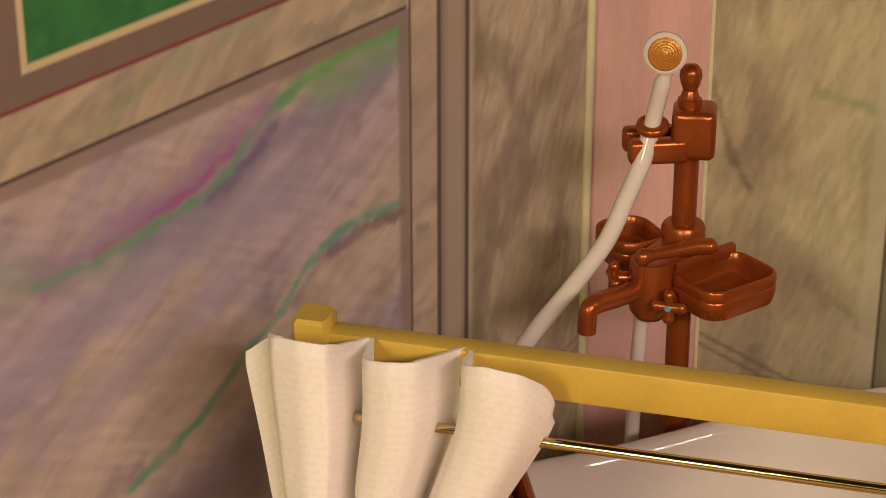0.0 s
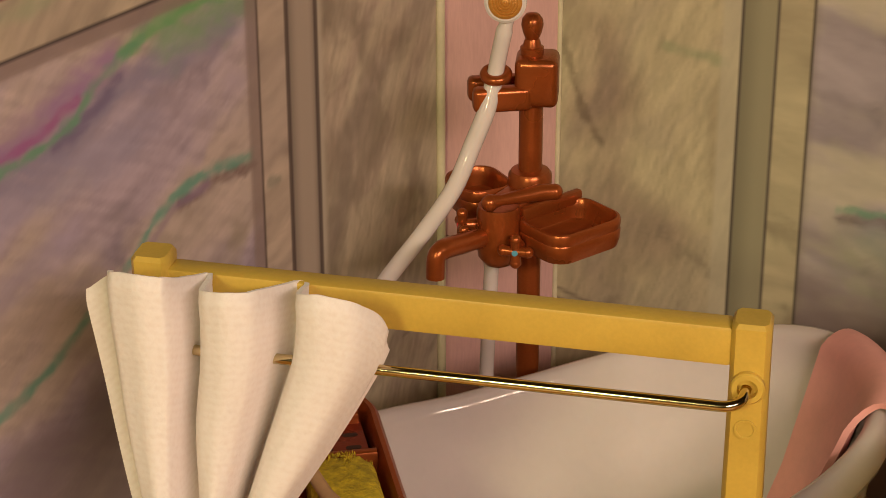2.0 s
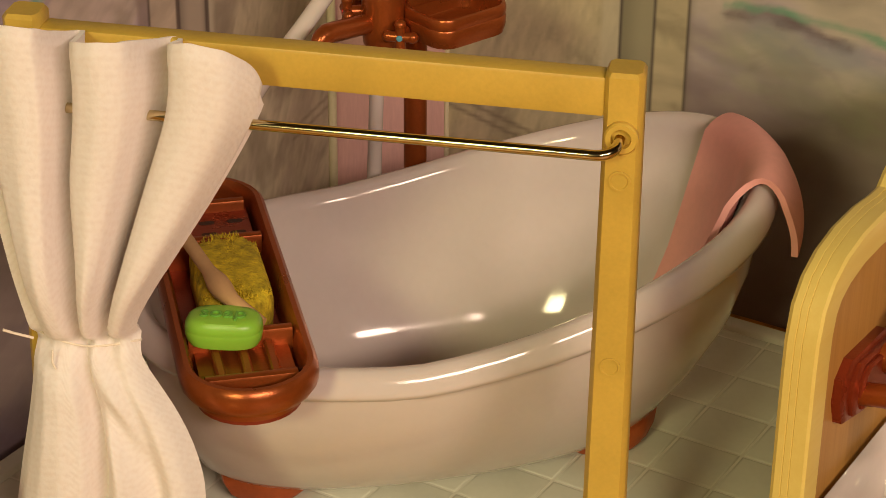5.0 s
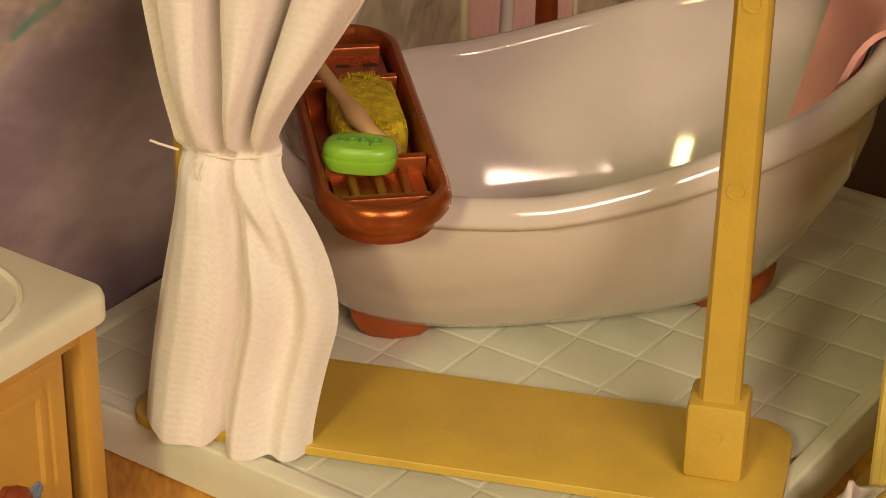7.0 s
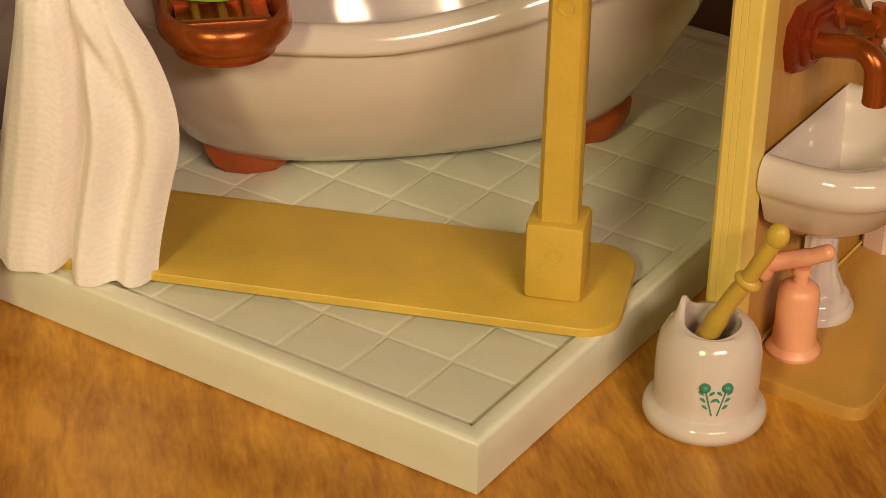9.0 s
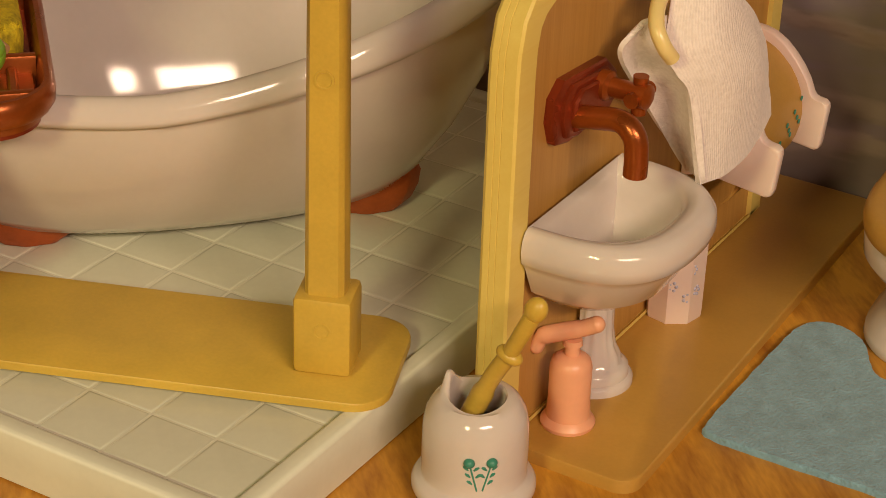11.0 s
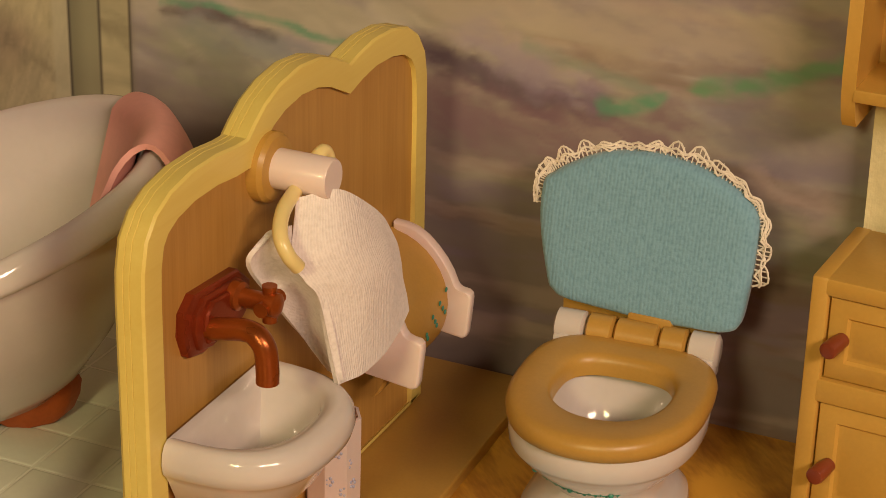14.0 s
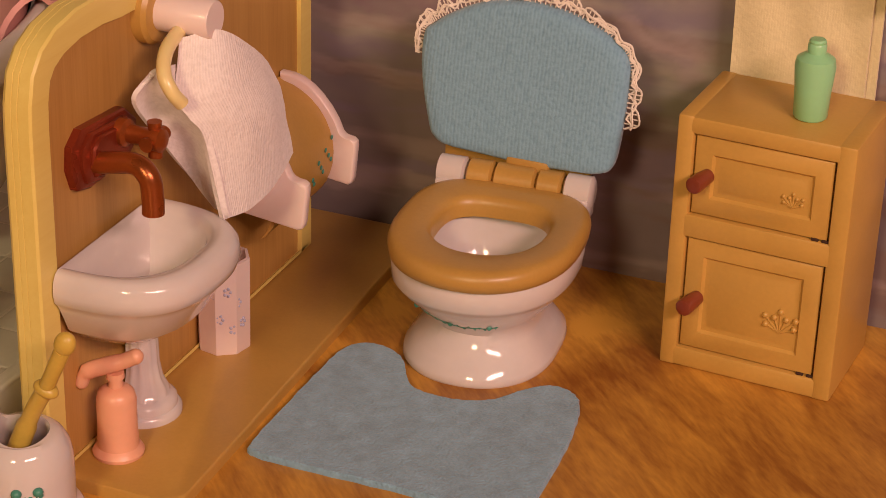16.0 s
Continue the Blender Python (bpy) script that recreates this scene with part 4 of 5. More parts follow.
# ---- shower stand in the corner ----
PX, PY = -59.4, 86.0
stand = thing("shower_stand", (PX, PY, 7), "copper shower pole with mixer tap, dishes and white hand shower", "shower")
bm = B()
lathe(bm, [(5.5, 7.0), (5.5, 8.2), (2.4, 9.2), (1.75, 11), (1.75, 80)], (PX, PY, 0), n=24)
part("pole", bm, COPPER, stand)
bm = B()
lathe(bm, [(1.7, 86.5), (1.7, 88.0), (1.35, 88.2), (1.2, 88.8), (1.0, 89.3), (1.35, 90.2), (1.6, 91.3), (1.5, 92.2), (0.95, 92.9), (0.2, 93.1)], (PX, PY, 0), n=24)
part("finial", bm, COPPER, stand)
bm = B()
box(bm, None, (6.2, 6.4, 7.2), 1.0, m=Matrix.Translation((PX + 0.8, PY + 0.2, 83.4)) @ Matrix.Rotation(radians(28), 4, "Z"), seg=3)
bracket = part("bracket", bm, COPPER, stand)
for off in (-2.3, 2.3):
    bm = B()
    box(bm, None, (2.6, 8.5, 3.6), 0.8, m=Matrix.Translation((PX - 3.2, PY - 2.6, 81.2)) @ Matrix.Rotation(radians(-48), 4, "Z") @ Matrix.Translation((off, -0.5, 0)), seg=3)
    part("prong", bm, COPPER, bracket)
bm = B()
HA = Vector((0.12, -0.25, 0.95)).normalized()
hx = HA.orthogonal().normalized()
hy = HA.cross(hx)
HC = Vector((-62.3, 81.0, 84.8))
rings = []
for i in range(33):
    a = 2 * math.pi * i / 32
    rings.append(HC + hx * (1.6 * math.cos(a)) + hy * (1.6 * math.sin(a)))
tube(bm, rings, 0.75, 10, False)
part("holder_ring", bm, COPPER, bracket)
# hand shower and hose
head = Vector((-60.2, 80.0, 96.3))
face = Vector((0.46, -0.86, 0.12)).normalized()
bm = B()
lathe(bm, [(0.6, -2.4), (1.9, -2.1), (2.7, -1.2), (3.0, -0.2), (2.95, 0.5), (2.6, 0.75), (2.3, 0.7)], head, face, 32)
tube(bm, spline([head + Vector((0, 0.8, -2.2)), (-61.0, 80.8, 91.0), (-62.2, 81.0, 86.0), (-62.5, 80.4, 82.5)], 5), [1.0] * 4 + [1.2] * 8 + [1.25] * 4, 16)
hand = part("hand_shower", bm, WHITE, stand, "white hand shower")
bm = B()
lathe(bm, [(2.35, 0.6), (2.35, 0.85), (2.15, 0.95)] + [p for k in range(5) for p in ((2.0 - k * 0.4, 1.05), (1.85 - k * 0.4, 1.05), (1.8 - k * 0.4, 0.9))] + [(0.1, 0.95)], head, face, 32)
part("spray_plate", bm, PLATE, hand, "ringed copper spray plate")
bm = B()
tube(bm, spline([(-62.5, 80.6, 83.2), (-62.6, 79, 79.8), (-63.6, 77, 75.1), (-64.9, 74, 69.0), (-68.4, 71, 62.1), (-72.0, 68, 55.9), (-75.2, 65.2, 49.6), (-78.2, 62.6, 43.0), (-80, 61, 36), (-80.5, 60.6, 24)], 6), 1.3, 16)
tube(bm, [(-62.6, 80, 58), (-63.2, 81.6, 54), (-63.8, 82, 46), (-64.2, 82, 36), (-64.2, 82, 10)], 1.12, 14)
part("hose", bm, WHITE, stand, "white plastic hose")
# mixer
MX, MY = -58.9, 76.5
bm = B()
lathe(bm, [(1.2, 57.6), (2.0, 58.0), (2.9, 59.2), (3.1, 61), (3.1, 66.2), (2.9, 67.0), (0.3, 67.1)], (MX, MY, 0), n=28)
box(bm, None, (5.2, 10, 4.6), 0.8, m=Matrix.Translation((PX, (PY + MY) / 2 + 1, 64.6)))
lathe(bm, [(3.2, 66.0), (3.2, 68.4), (2.8, 69.0), (1.8, 69.2)], (PX, PY, 0), n=24)
part("mixer_body", bm, COPPER, stand)
bm = B()
tube(bm, spline([(MX - 1.0, MY - 2.0, 62.6), (-60.8, 70, 63.0), (-61.6, 66.4, 63.3), (-61.9, 65.0, 62.6), (-62.0, 64.8, 59.4)], 5), [1.5] * 12 + [1.35] * 9, 14)
part("spout", bm, COPPER, stand)
bm = B()
tube(bm, [(MX + 0.2, MY - 2.4, 68.4), (MX + 1.2, MY - 1.2, 68.5), (-54.6, 81.0, 68.4), (-53.2, 82.6, 68.2)], [1.15, 0.8, 1.25, 1.2], 12)
ball(bm, (MX + 0.1, MY - 2.5, 68.3), 1.25)
ball(bm, (-53.2, 82.6, 68.2), 1.2)
part("lever", bm, COPPER, stand)


def dish(name, c, rz, w, d, hgt):
    bm = B()
    m4 = Matrix.Translation(c) @ Matrix.Rotation(radians(rz), 4, "Z")
    ring = lambda k, z: [m4 @ Vector((a, b, z)) for a, b in rounded(w - k, d - k, 3.0 - k * 0.3, 6)]
    loft(bm, [ring(2.0, -hgt * 0.5), ring(0.7, -hgt * 0.45), ring(0.1, -hgt * 0.2), ring(0.0, hgt * 0.1), ring(0.25, hgt * 0.15), ring(0.0, hgt * 0.25), ring(0.0, hgt * 0.42), ring(0.3, hgt * 0.5), ring(1.0, hgt * 0.52), ring(1.4, hgt * 0.46), ring(1.7, hgt * 0.2), ring(2.1, -hgt * 0.12), ring(2.8, -hgt * 0.18)])
    return part(name, bm, COPPER, stand)


dish("soap_dish", (-50.6, 82.6, 62.6), -18, 10.6, 13.6, 4.6)
dish("soap_dish", (-67.0, 84.0, 64.2), -30, 10.0, 8.5, 4.6)
bm = B()
box(bm, None, (1.4, 11.5, 2.2), 0.5, m=Matrix.Translation((-55.0, 84.6, 65.0)) @ Matrix.Rotation(radians(-18), 4, "Z"))
part("dish_tab", bm, COPPER, stand)
for c, nrm, dot in (((-63.6, 74.2, 63.6), (-0.75, -0.66, 0), REDDOT), ((-54.4, 74.0, 61.8), (0.35, -0.93, 0), BLUEDOT)):
    bm = B()
    nv = Vector(nrm).normalized()
    sx = Vector((-nv.y, nv.x, 0))
    lathe(bm, [(0.9, -2.5), (0.9, 0.2), (0.6, 0.4)], c, nv, 14)
    for dv in (sx, -sx, Vector((0, 0, 1)), Vector((0, 0, -1))):
        tube(bm, [Vector(c), Vector(c) + dv * 1.7], [0.7, 0.8], 10)
        ball(bm, Vector(c) + dv * 1.8, 0.85, seg=12, rings=8)
    tap = part("cross_tap", bm, COPPER, stand)
    bm = B()
    lathe(bm, [(0.5, 0.4), (0.45, 0.75), (0.1, 0.8)], c, nv, 12)
    part("tap_dot", bm, dot, tap, "small coloured dot on the tap")

# ---- partition with base plate and wash fittings ----
XL, XR = 22.2, 26.7
OUT = [(33.6, 2.0), (33.6, 30), (33.6, 52), (33.8, 56), (34.8, 60), (37.1, 62.7), (40.6, 64.4), (45.6, 65.3), (51.6, 65.3), (56.6, 64.7), (59.4, 64.6), (61.2, 66.0), (64.1, 67.8), (68.1, 69.2), (73.6, 69.9), (79.1, 69.3), (83.6, 67.9), (86.6, 66.4), (88.2, 65.6), (90.6, 66.2), (95.6, 66.9), (101.6, 66.6), (106.6, 65.4), (110.2, 63.2), (112.5, 60), (113.4, 56), (113.6, 52), (113.6, 30), (113.6, 2.0)]
partition = thing("partition_wall", (24, 76, 0), "tan toy partition with pale yellow scalloped rim on a base plate", "partition")
inner = offset_outline(OUT, -4.0)
inner = [(a, 2.3 if k in (0, len(inner) - 1) else b) for k, (a, b) in enumerate(inner)]
bm = B()
k = len(OUT)


def ring_at(pts, x):
    return [bm.verts.new((x, a, b)) for a, b in pts]


half = offset_outline(OUT, -0.9)
g1, g2 = offset_outline(OUT, 0.0), offset_outline(OUT, -0.10)
rows = [ring_at(half, XL), ring_at(offset_outline(OUT, -0.35), XL + 0.2), ring_at(OUT, XL + 0.7), ring_at(OUT, XL + 1.5), ring_at(g2, XL + 1.58), ring_at(OUT, XL + 1.66), ring_at(OUT, XL + 2.4), ring_at(g2, XL + 2.48), ring_at(OUT, XL + 2.56), ring_at(OUT, XR - 0.4), ring_at(offset_outline(OUT, -0.3), XR - 0.08), ring_at(half, XR), ring_at(inner, XR), ring_at(inner, XR - 1.0)]
for a, b in zip(rows, rows[1:]):
    for i in range(k):
        j = (i + 1) % k
        bm.faces.new((a[i], a[j], b[j], b[i]))
bm.faces.new(rows[0][::-1])
part("rim", bm, RIMYELLOW, partition, "pale yellow scalloped rim with fine grooves", 30)
bm = B()
loft(bm, [[(x, a, b) for a, b in inner] for x in (XR - 1.6, XR - 0.75)])
part("inner_panel", bm, PANEL, partition, "brown panel with fine upright wood grain")
bm = B()
prism(bm, [(a + 30.0 - 0.034 * (b + 45), b + 81.2) for a, b in rounded(28.4, 90.4, 3, 6)], lambda a, b, d: (a, b, d), 0.0, 2.0, 0.5)
part("base_plate", bm, CARAMEL, partition)

# tap on the partition
bm = B()
TC = Vector((27.0, 50.0, 44.9))
hexa = [(-8.4, -0.4), (-8.0, 2.6), (-5.6, 4.4), (5.0, 3.6), (8.2, 0.8), (8.0, -1.6), (5.5, -3.4), (-4.2, -4.4), (-7.2, -3.6)]
for lay, (sc, x0, x1) in enumerate(((1.0, 25.8, 27.4), (0.82, 27.4, 28.2), (0.66, 28.2, 28.8))):
    loft(bm, [[(x, TC.y + a * sc * q, TC.z + b * sc * q) for a, b in hexa] for x, q in ((x0, 1), (x1 - 0.3, 1), (x1, 0.94))])
tap = part("tap_plate", bm, DARKCOPPER, partition, "dark copper tap plate")
bm = B()
tube(bm, spline([(28.0, 46.0, 44.2), (31, 45.6, 45.0), (34.6, 45.2, 45.6), (36.6, 44.9, 44.2), (37.0, 44.9, 41.5), (37.0, 44.9, 39.3)], 6), [1.45] * 14 + [1.5] * 17, 16)
part("tap_spout", bm, COPPER, tap)
bm = B()
lathe(bm, [(1.9, 0), (1.9, 1.2), (1.3, 1.6), (1.3, 5.0), (1.6, 5.4), (1.6, 6.6), (0.8, 7.0)], (28.2, 52.0, 46.4), (1, -0.05, 0), 16)
for dv in ((0, 0, 1), (0, 0, -1), (0, 1, 0), (0, -1, 0)):
    tube(bm, [(33.4, 52.2, 46.2), Vector((33.4, 52.2, 46.2)) + Vector(dv) * 2.5], [0.85, 1.0], 12)
part("cross_handle", bm, COPPER, tap)

# towel ring
bm = B()
lathe(bm, [(4.7, 0), (4.7, 1.6), (4.2, 2.2), (2.6, 2.4)], (XR - 0.8, 64.2, 59.2), (1, 0, 0), 32)
ringhold = part("ring_base", bm, CARAMEL, partition)
bm = B()
lathe(bm, [(2.7, 0), (2.7, 8.2), (2.5, 8.5), (0.1, 8.5)], (XR + 1.0, 64.2, 59.2), (1, 0, 0), 28)
part("ring_stem", bm, PALEPINK, ringhold)
bm = B()
tube(bm, spline([(32.4, 71.0, 57.2), (32.0, 69.4, 60.4), (31.6, 64.6, 58.0), (32.6, 57.6, 56.9), (34.0, 54.0, 55.0), (35.4, 53.4, 52.8), (36.2, 54.6, 50.8)], 7), 1.0, 14)
part("ring", bm, CREAMYELLOW, ringhold, "cream yellow towel ring")

# holder with pale pink sides
for yy, x_top in ((83.6, 40.6), (103.6, 39.2)):
    bm = B()
    prof = [(XR - 0.4, 19.2), (XR - 0.4, 36.2), (28.4, 36.1), (30.0, 35.7), (31.8, 34.7), (33.4, 33.3), (34.9, 31.6), (36.1, 29.8), (36.9, 28.0), (37.3, 27.5), (38.0, 27.2), (39.0, 27.1), (39.5, 26.7), (39.6, 26.1), (39.1, 20.6), (38.9, 19.8), (38.3, 19.4), (34.2, 19.9), (30.0, 20.4)]
    sx = (x_top - XR) / (39.6 - XR)
    flat = [(XR + (a - XR) * sx, b + (1.2 if yy < 90 else 0)) for a, b in prof]
    mid = Vector((32.0, 27.0))
    loft(bm, [[(mid.x + (a - mid.x) * k, yy + d, mid.y + (b - mid.y) * k) for a, b in flat] for d, k in ((-0.95, 0.955), (-0.85, 0.98), (-0.6, 1.0), (0.6, 1.0), (0.85, 0.98), (0.95, 0.955))])
    part("side_plate", bm, PALEPINK, partition, "pale pink curved side plate")
bm = B()
prof = [(XR - 0.4, 35.4)] + [(25.2 + 10.4 * math.sin(radians(a)), 24.6 + 10.6 * math.cos(radians(a))) for a in range(10, 131, 10)]
prof2 = [(a - 0.9, b - 0.7) for a, b in prof[::-1]]
loft(bm, [[(a, yy, b) for a, b in prof + prof2] for yy in (84.2, 103.0)])
cover = part("curved_cover", bm, CARAMEL, partition, "caramel curved cover with small blue flowers")
for i in range(9):
    bm = B()
    t = i / 8
    a = radians(100 + 9 * math.sin(i * 2.1) - 16 * t)
    ball(bm, (25.2 + 10.5 * math.sin(a), lerp(95.5, 102.4, t), 24.6 + 10.62 * math.cos(a)), (0.12, 0.42, 0.4), seg=10, rings=6)
    part("printed_flower", bm, TEAL, cover)

# towel on the ring
towel = thing("hand_towel", (37, 62, 45), "white knitted hand towel hanging from the towel ring", "towel")


def patch(left, right, top, bottom, bulge, nu=26, nv=30):
    """Cloth patch between four edge curves, pushed out in the middle."""
    def at(rows, t):
        p = spline(rows, 8)
        f = t * (len(p) - 1)
        k = min(int(f), len(p) - 2)
        return p[k].lerp(p[k + 1], f - k)
    grid = []
    for i in range(nv):
        v = i / (nv - 1)
        l, r = at(left, v), at(right, v)
        row = []
        for j in range(nu):
            w = j / (nu - 1)
            t, b = at(top, w), at(bottom, w)
            ruled = l.lerp(r, w) + t.lerp(b, v) - (Vector(left[0]).lerp(Vector(right[0]), w)).lerp(Vector(left[-1]).lerp(Vector(right[-1]), w), v)
            row.append(ruled + Vector(bulge) * math.sin(math.pi * w) * math.sin(math.pi * v) + Vector((0.25 * noise.noise(Vector((w * 4, v * 4, 3))), 0, 0)))
        grid.append(row)
    return grid


rows = patch([(32.6, 60.8, 57.2), (34.2, 56.4, 51.0), (35.8, 57.0, 47.8), (37.3, 58.6, 44.2), (39.0, 60.3, 32.1)],
             [(37.6, 76.6, 49.2), (38.6, 78.8, 44.5), (39.0, 79.5, 39.9), (39.5, 80.7, 34.1)],
             [(32.6, 60.8, 57.2), (36.6, 64.6, 57.8), (37.8, 71.4, 53.3), (37.6, 76.6, 49.2)],
             [(39.0, 60.3, 32.1), (40.0, 66.5, 31.4), (40.2, 73.5, 32.2), (39.5, 80.7, 34.1)], (1.6, 0, 0.4))
part("front_fold", sheet("", rows, 0.7), WHITEKNIT, towel, angle=80)
rows = patch([(31.2, 55.0, 53.2), (30.2, 53.0, 50.6), (30.6, 57.5, 44.3), (31.5, 64.5, 35.4), (33.6, 67.5, 29.6)],
             [(33.4, 58.2, 54.6), (34.2, 56.6, 51.0), (35.8, 57.2, 47.8), (37.3, 58.8, 44.2), (38.9, 60.5, 32.2)],
             [(31.2, 55.0, 53.2), (32.2, 56.4, 54.2), (33.4, 58.2, 54.6)],
             [(33.6, 67.5, 29.6), (36.0, 64.5, 31.0), (38.9, 60.5, 32.2)], (-1.6, 1.6, 0))
part("back_fold", sheet("", rows, 0.7), WHITEKNIT, towel, angle=80)

# ---- pedestal sink ----
SY = 52.0
sink = thing("pedestal_sink", (30, SY, 2), "glossy white pedestal sink beside the partition", "sink")


def sink_ring(dx, wy, z, x0=26.9, n=48, cy=49.8):
    """D-shaped ring: flat side at the wall, rounded side outwards."""
    out = []
    for i in range(n):
        a = -math.pi / 2 + math.pi * i / (n - 1)
        c, s = math.cos(a), math.sin(a)
        out.append((x0 + dx * abs(c) ** 0.62, cy + wy * math.copysign(abs(s) ** 0.80, s), z))
    return out


bm = B()
loft(bm, [sink_ring(2.0, 3, 18.9, 28.5), sink_ring(9, 7.0, 19.8, 27.2), sink_ring(13.2, 10.6, 22.6, 26.9), sink_ring(15.4, 12.4, 26.4), sink_ring(16.2, 13.0, 27.4), sink_ring(17.0, 13.6, 28.0), sink_ring(17.4, 13.9, 29.4), sink_ring(17.2, 13.7, 31.0), sink_ring(16.4, 13.1, 32.0), sink_ring(15.2, 12.4, 32.4), sink_ring(13.6, 11.2, 32.1, 26.9), sink_ring(12.4, 10.3, 31.0, 27.4), sink_ring(11.4, 9.6, 28.0, 27.9), sink_ring(10.0, 8.4, 23.6, 28.4), sink_ring(7, 5.6, 21.8, 29.6), sink_ring(2, 1.6, 21.4, 32)])
part("basin", bm, WHITE, sink, angle=50)
bm = B()
rings = []
for r, z in ((5.6, 2.0), (5.6, 2.8), (5.2, 3.3), (5.0, 3.4), (4.9, 4.4), (4.3, 4.9), (3.9, 5.1), (3.6, 6.2), (2.9, 7.6), (2.5, 10), (2.35, 15), (2.7, 18.5), (4.4, 20.6)):
    rings.append([(max(26.8, 27.9 + (r + (0.12 * math.cos(12 * t) if 5.5 < z < 19 else 0)) * math.cos(t)), 55.6 + (r + (0.12 * math.cos(12 * t) if 5.5 < z < 19 else 0)) * math.sin(t), z) for t in [2 * math.pi * i / 48 for i in range(48)]])
loft(bm, rings)
part("pedestal", bm, WHITE, sink, angle=50)

# waste bin
bm = B()
rings = []
for r, z in ((3.75, 2.0), (3.85, 2.4), (3.95, 16.2), (3.95, 16.8), (3.5, 16.9), (3.4, 8), (0.5, 7.8)):
    rings.append([(29.3 + r * 0.98 * math.cos(t + 0.2) / max(abs(math.cos(((t) % (math.pi / 4)) - math.pi / 8)), 0.9), 77.6 + r * 0.98 * math.sin(t + 0.2) / max(abs(math.cos(((t) % (math.pi / 4)) - math.pi / 8)), 0.9), z) for t in [2 * math.pi * i / 32 for i in range(32)]])
bin_ob = thing("waste_bin", (29.3, 77.6, 2), "small white eight-sided waste bin with lilac flowers", "waste bin")
loft(bm, rings)
part("bucket", bm, PALEPINK, bin_ob)
for ang, z in ((-70, 8), (-52, 12.5), (-40, 6.2), (-28, 10.5), (-84, 12.0), (-15, 7.0)):
    bm = B()
    for q in range(5):
        a = 2 * math.pi * q / 5
        ar = radians(ang) + 0.12 * math.cos(a)
        ball(bm, (29.3 + 3.82 * math.cos(ar), 77.6 + 3.82 * math.sin(ar), z + 0.6 * math.sin(a)), 0.27, seg=8, rings=6)
    part("printed_flower", bm, LILACINK, bin_ob)

# pump bottle
pump = thing("pump_bottle", (30.6, 44.2, 2), "salmon pink plastic pump bottle on the base plate", "pump bottle")
bm = B()
lathe(bm, [(3.5, 2.0), (3.6, 2.5), (3.3, 3.0), (2.9, 3.4), (2.75, 6), (2.75, 10.6), (2.5, 11.6), (1.8, 12.2), (1.0, 12.4), (0.95, 13.6), (1.3, 13.8), (1.2, 14.6)], (30.6, 44.2, 0), n=28)
part("body", bm, SALMON, pump)
bm = B()
tube(bm, spline([(26.4, 42.4, 12.9), (27.2, 42.6, 14.6), (29.4, 43.4, 15.6), (31.6, 44.4, 16.3), (33.4, 45.0, 17.2)], 5), [0.95] * 5 + [1.2] * 10 + [1.1] * 6, 12)
ball(bm, (26.4, 42.4, 12.9), 0.95)
ball(bm, (33.4, 45.0, 17.2), 1.1)
part("pump_head", bm, SALMON, pump)

# toilet brush and holder
holder = thing("toilet_brush_holder", (26.8, 26.9, 0), "white egg-shaped brush holder with green flower print", "brush holder")
bm = B()
n = 48
rings = []
prof = [(6.6, 0.0), (7.5, 0.4), (7.8, 1.2), (7.75, 2.0), (7.3, 2.7), (6.7, 2.95), (6.55, 3.3), (6.6, 5), (6.6, 8), (6.5, 10.4), (6.15, 12.0), (5.4, 13.3), (4.7, 13.9)]
for r, z in prof:
    rings.append([(26.8 + r * math.cos(2 * math.pi * i / n), 26.9 + r * math.sin(2 * math.pi * i / n), z) for i in range(n)])


def lip(i):
    a = 2 * math.pi * i / n - radians(-63)
    left = (a + math.pi / 2 + 0.35 + math.pi) % (2 * math.pi) - math.pi
    return 2.3 * math.exp(-(left / 0.42) ** 2) - 0.7 * math.exp(-((a + math.pi) % (2 * math.pi) - math.pi) ** 2 / 0.9)


for r, dz in ((4.1, 0.7), (3.7, 0.8), (3.4, 0.4), (4.8, -3), (5.6, -9)):
    rings.append([(26.8 + r * math.cos(2 * math.pi * i / n), 26.9 + r * math.sin(2 * math.pi * i / n), 13.4 + dz + (lip(i) if dz > -2 else 0)) for i in range(n)])
loft(bm, rings)
part("cup", bm, WHITE, holder, angle=60)
cup_c = Vector((26.8, 26.9, 0))


def on_cup(ang, z, lift=0.02):
    r = curve(z, [(2.8, 6.58), (8, 6.62), (10.2, 6.4)]) + lift
    return cup_c + Vector((r * math.cos(radians(ang)), r * math.sin(radians(ang)), z))


for ang, z, ln, sg in ((-66, 8.4, 4.0, 1), (-42, 8.4, 4.0, -1)):
    bm = B()
    ball(bm, on_cup(ang, z), (0.72, 0.72, 0.66), seg=12, rings=8)
    tube(bm, [on_cup(ang + sg * 9 * q / 4, z - ln * q / 4, 0.0) for q in range(5)], 0.11, 6)
    for q in (1, 2, 3):
        for side in (-1, 1):
            if side * sg < 0 or q < 3:
                c0 = ang + sg * 9 * q / 4
                tube(bm, [on_cup(c0 + side * 3.0, z - ln * q / 4 - 0.05, 0.0), on_cup(c0 + side * 6.0, z - ln * q / 4 + 0.28, 0.0), on_cup(c0 + side * 8.5, z - ln * q / 4 + 0.42, 0.0)], [0.1, 0.22, 0.1], 6)
    part("printed_flower", bm, TEAL, holder, "green flower print")
brush2 = thing("toilet_brush", (29, 30, 8), "tan plastic toilet brush handle standing in its holder", "toilet brush")
bm = B()
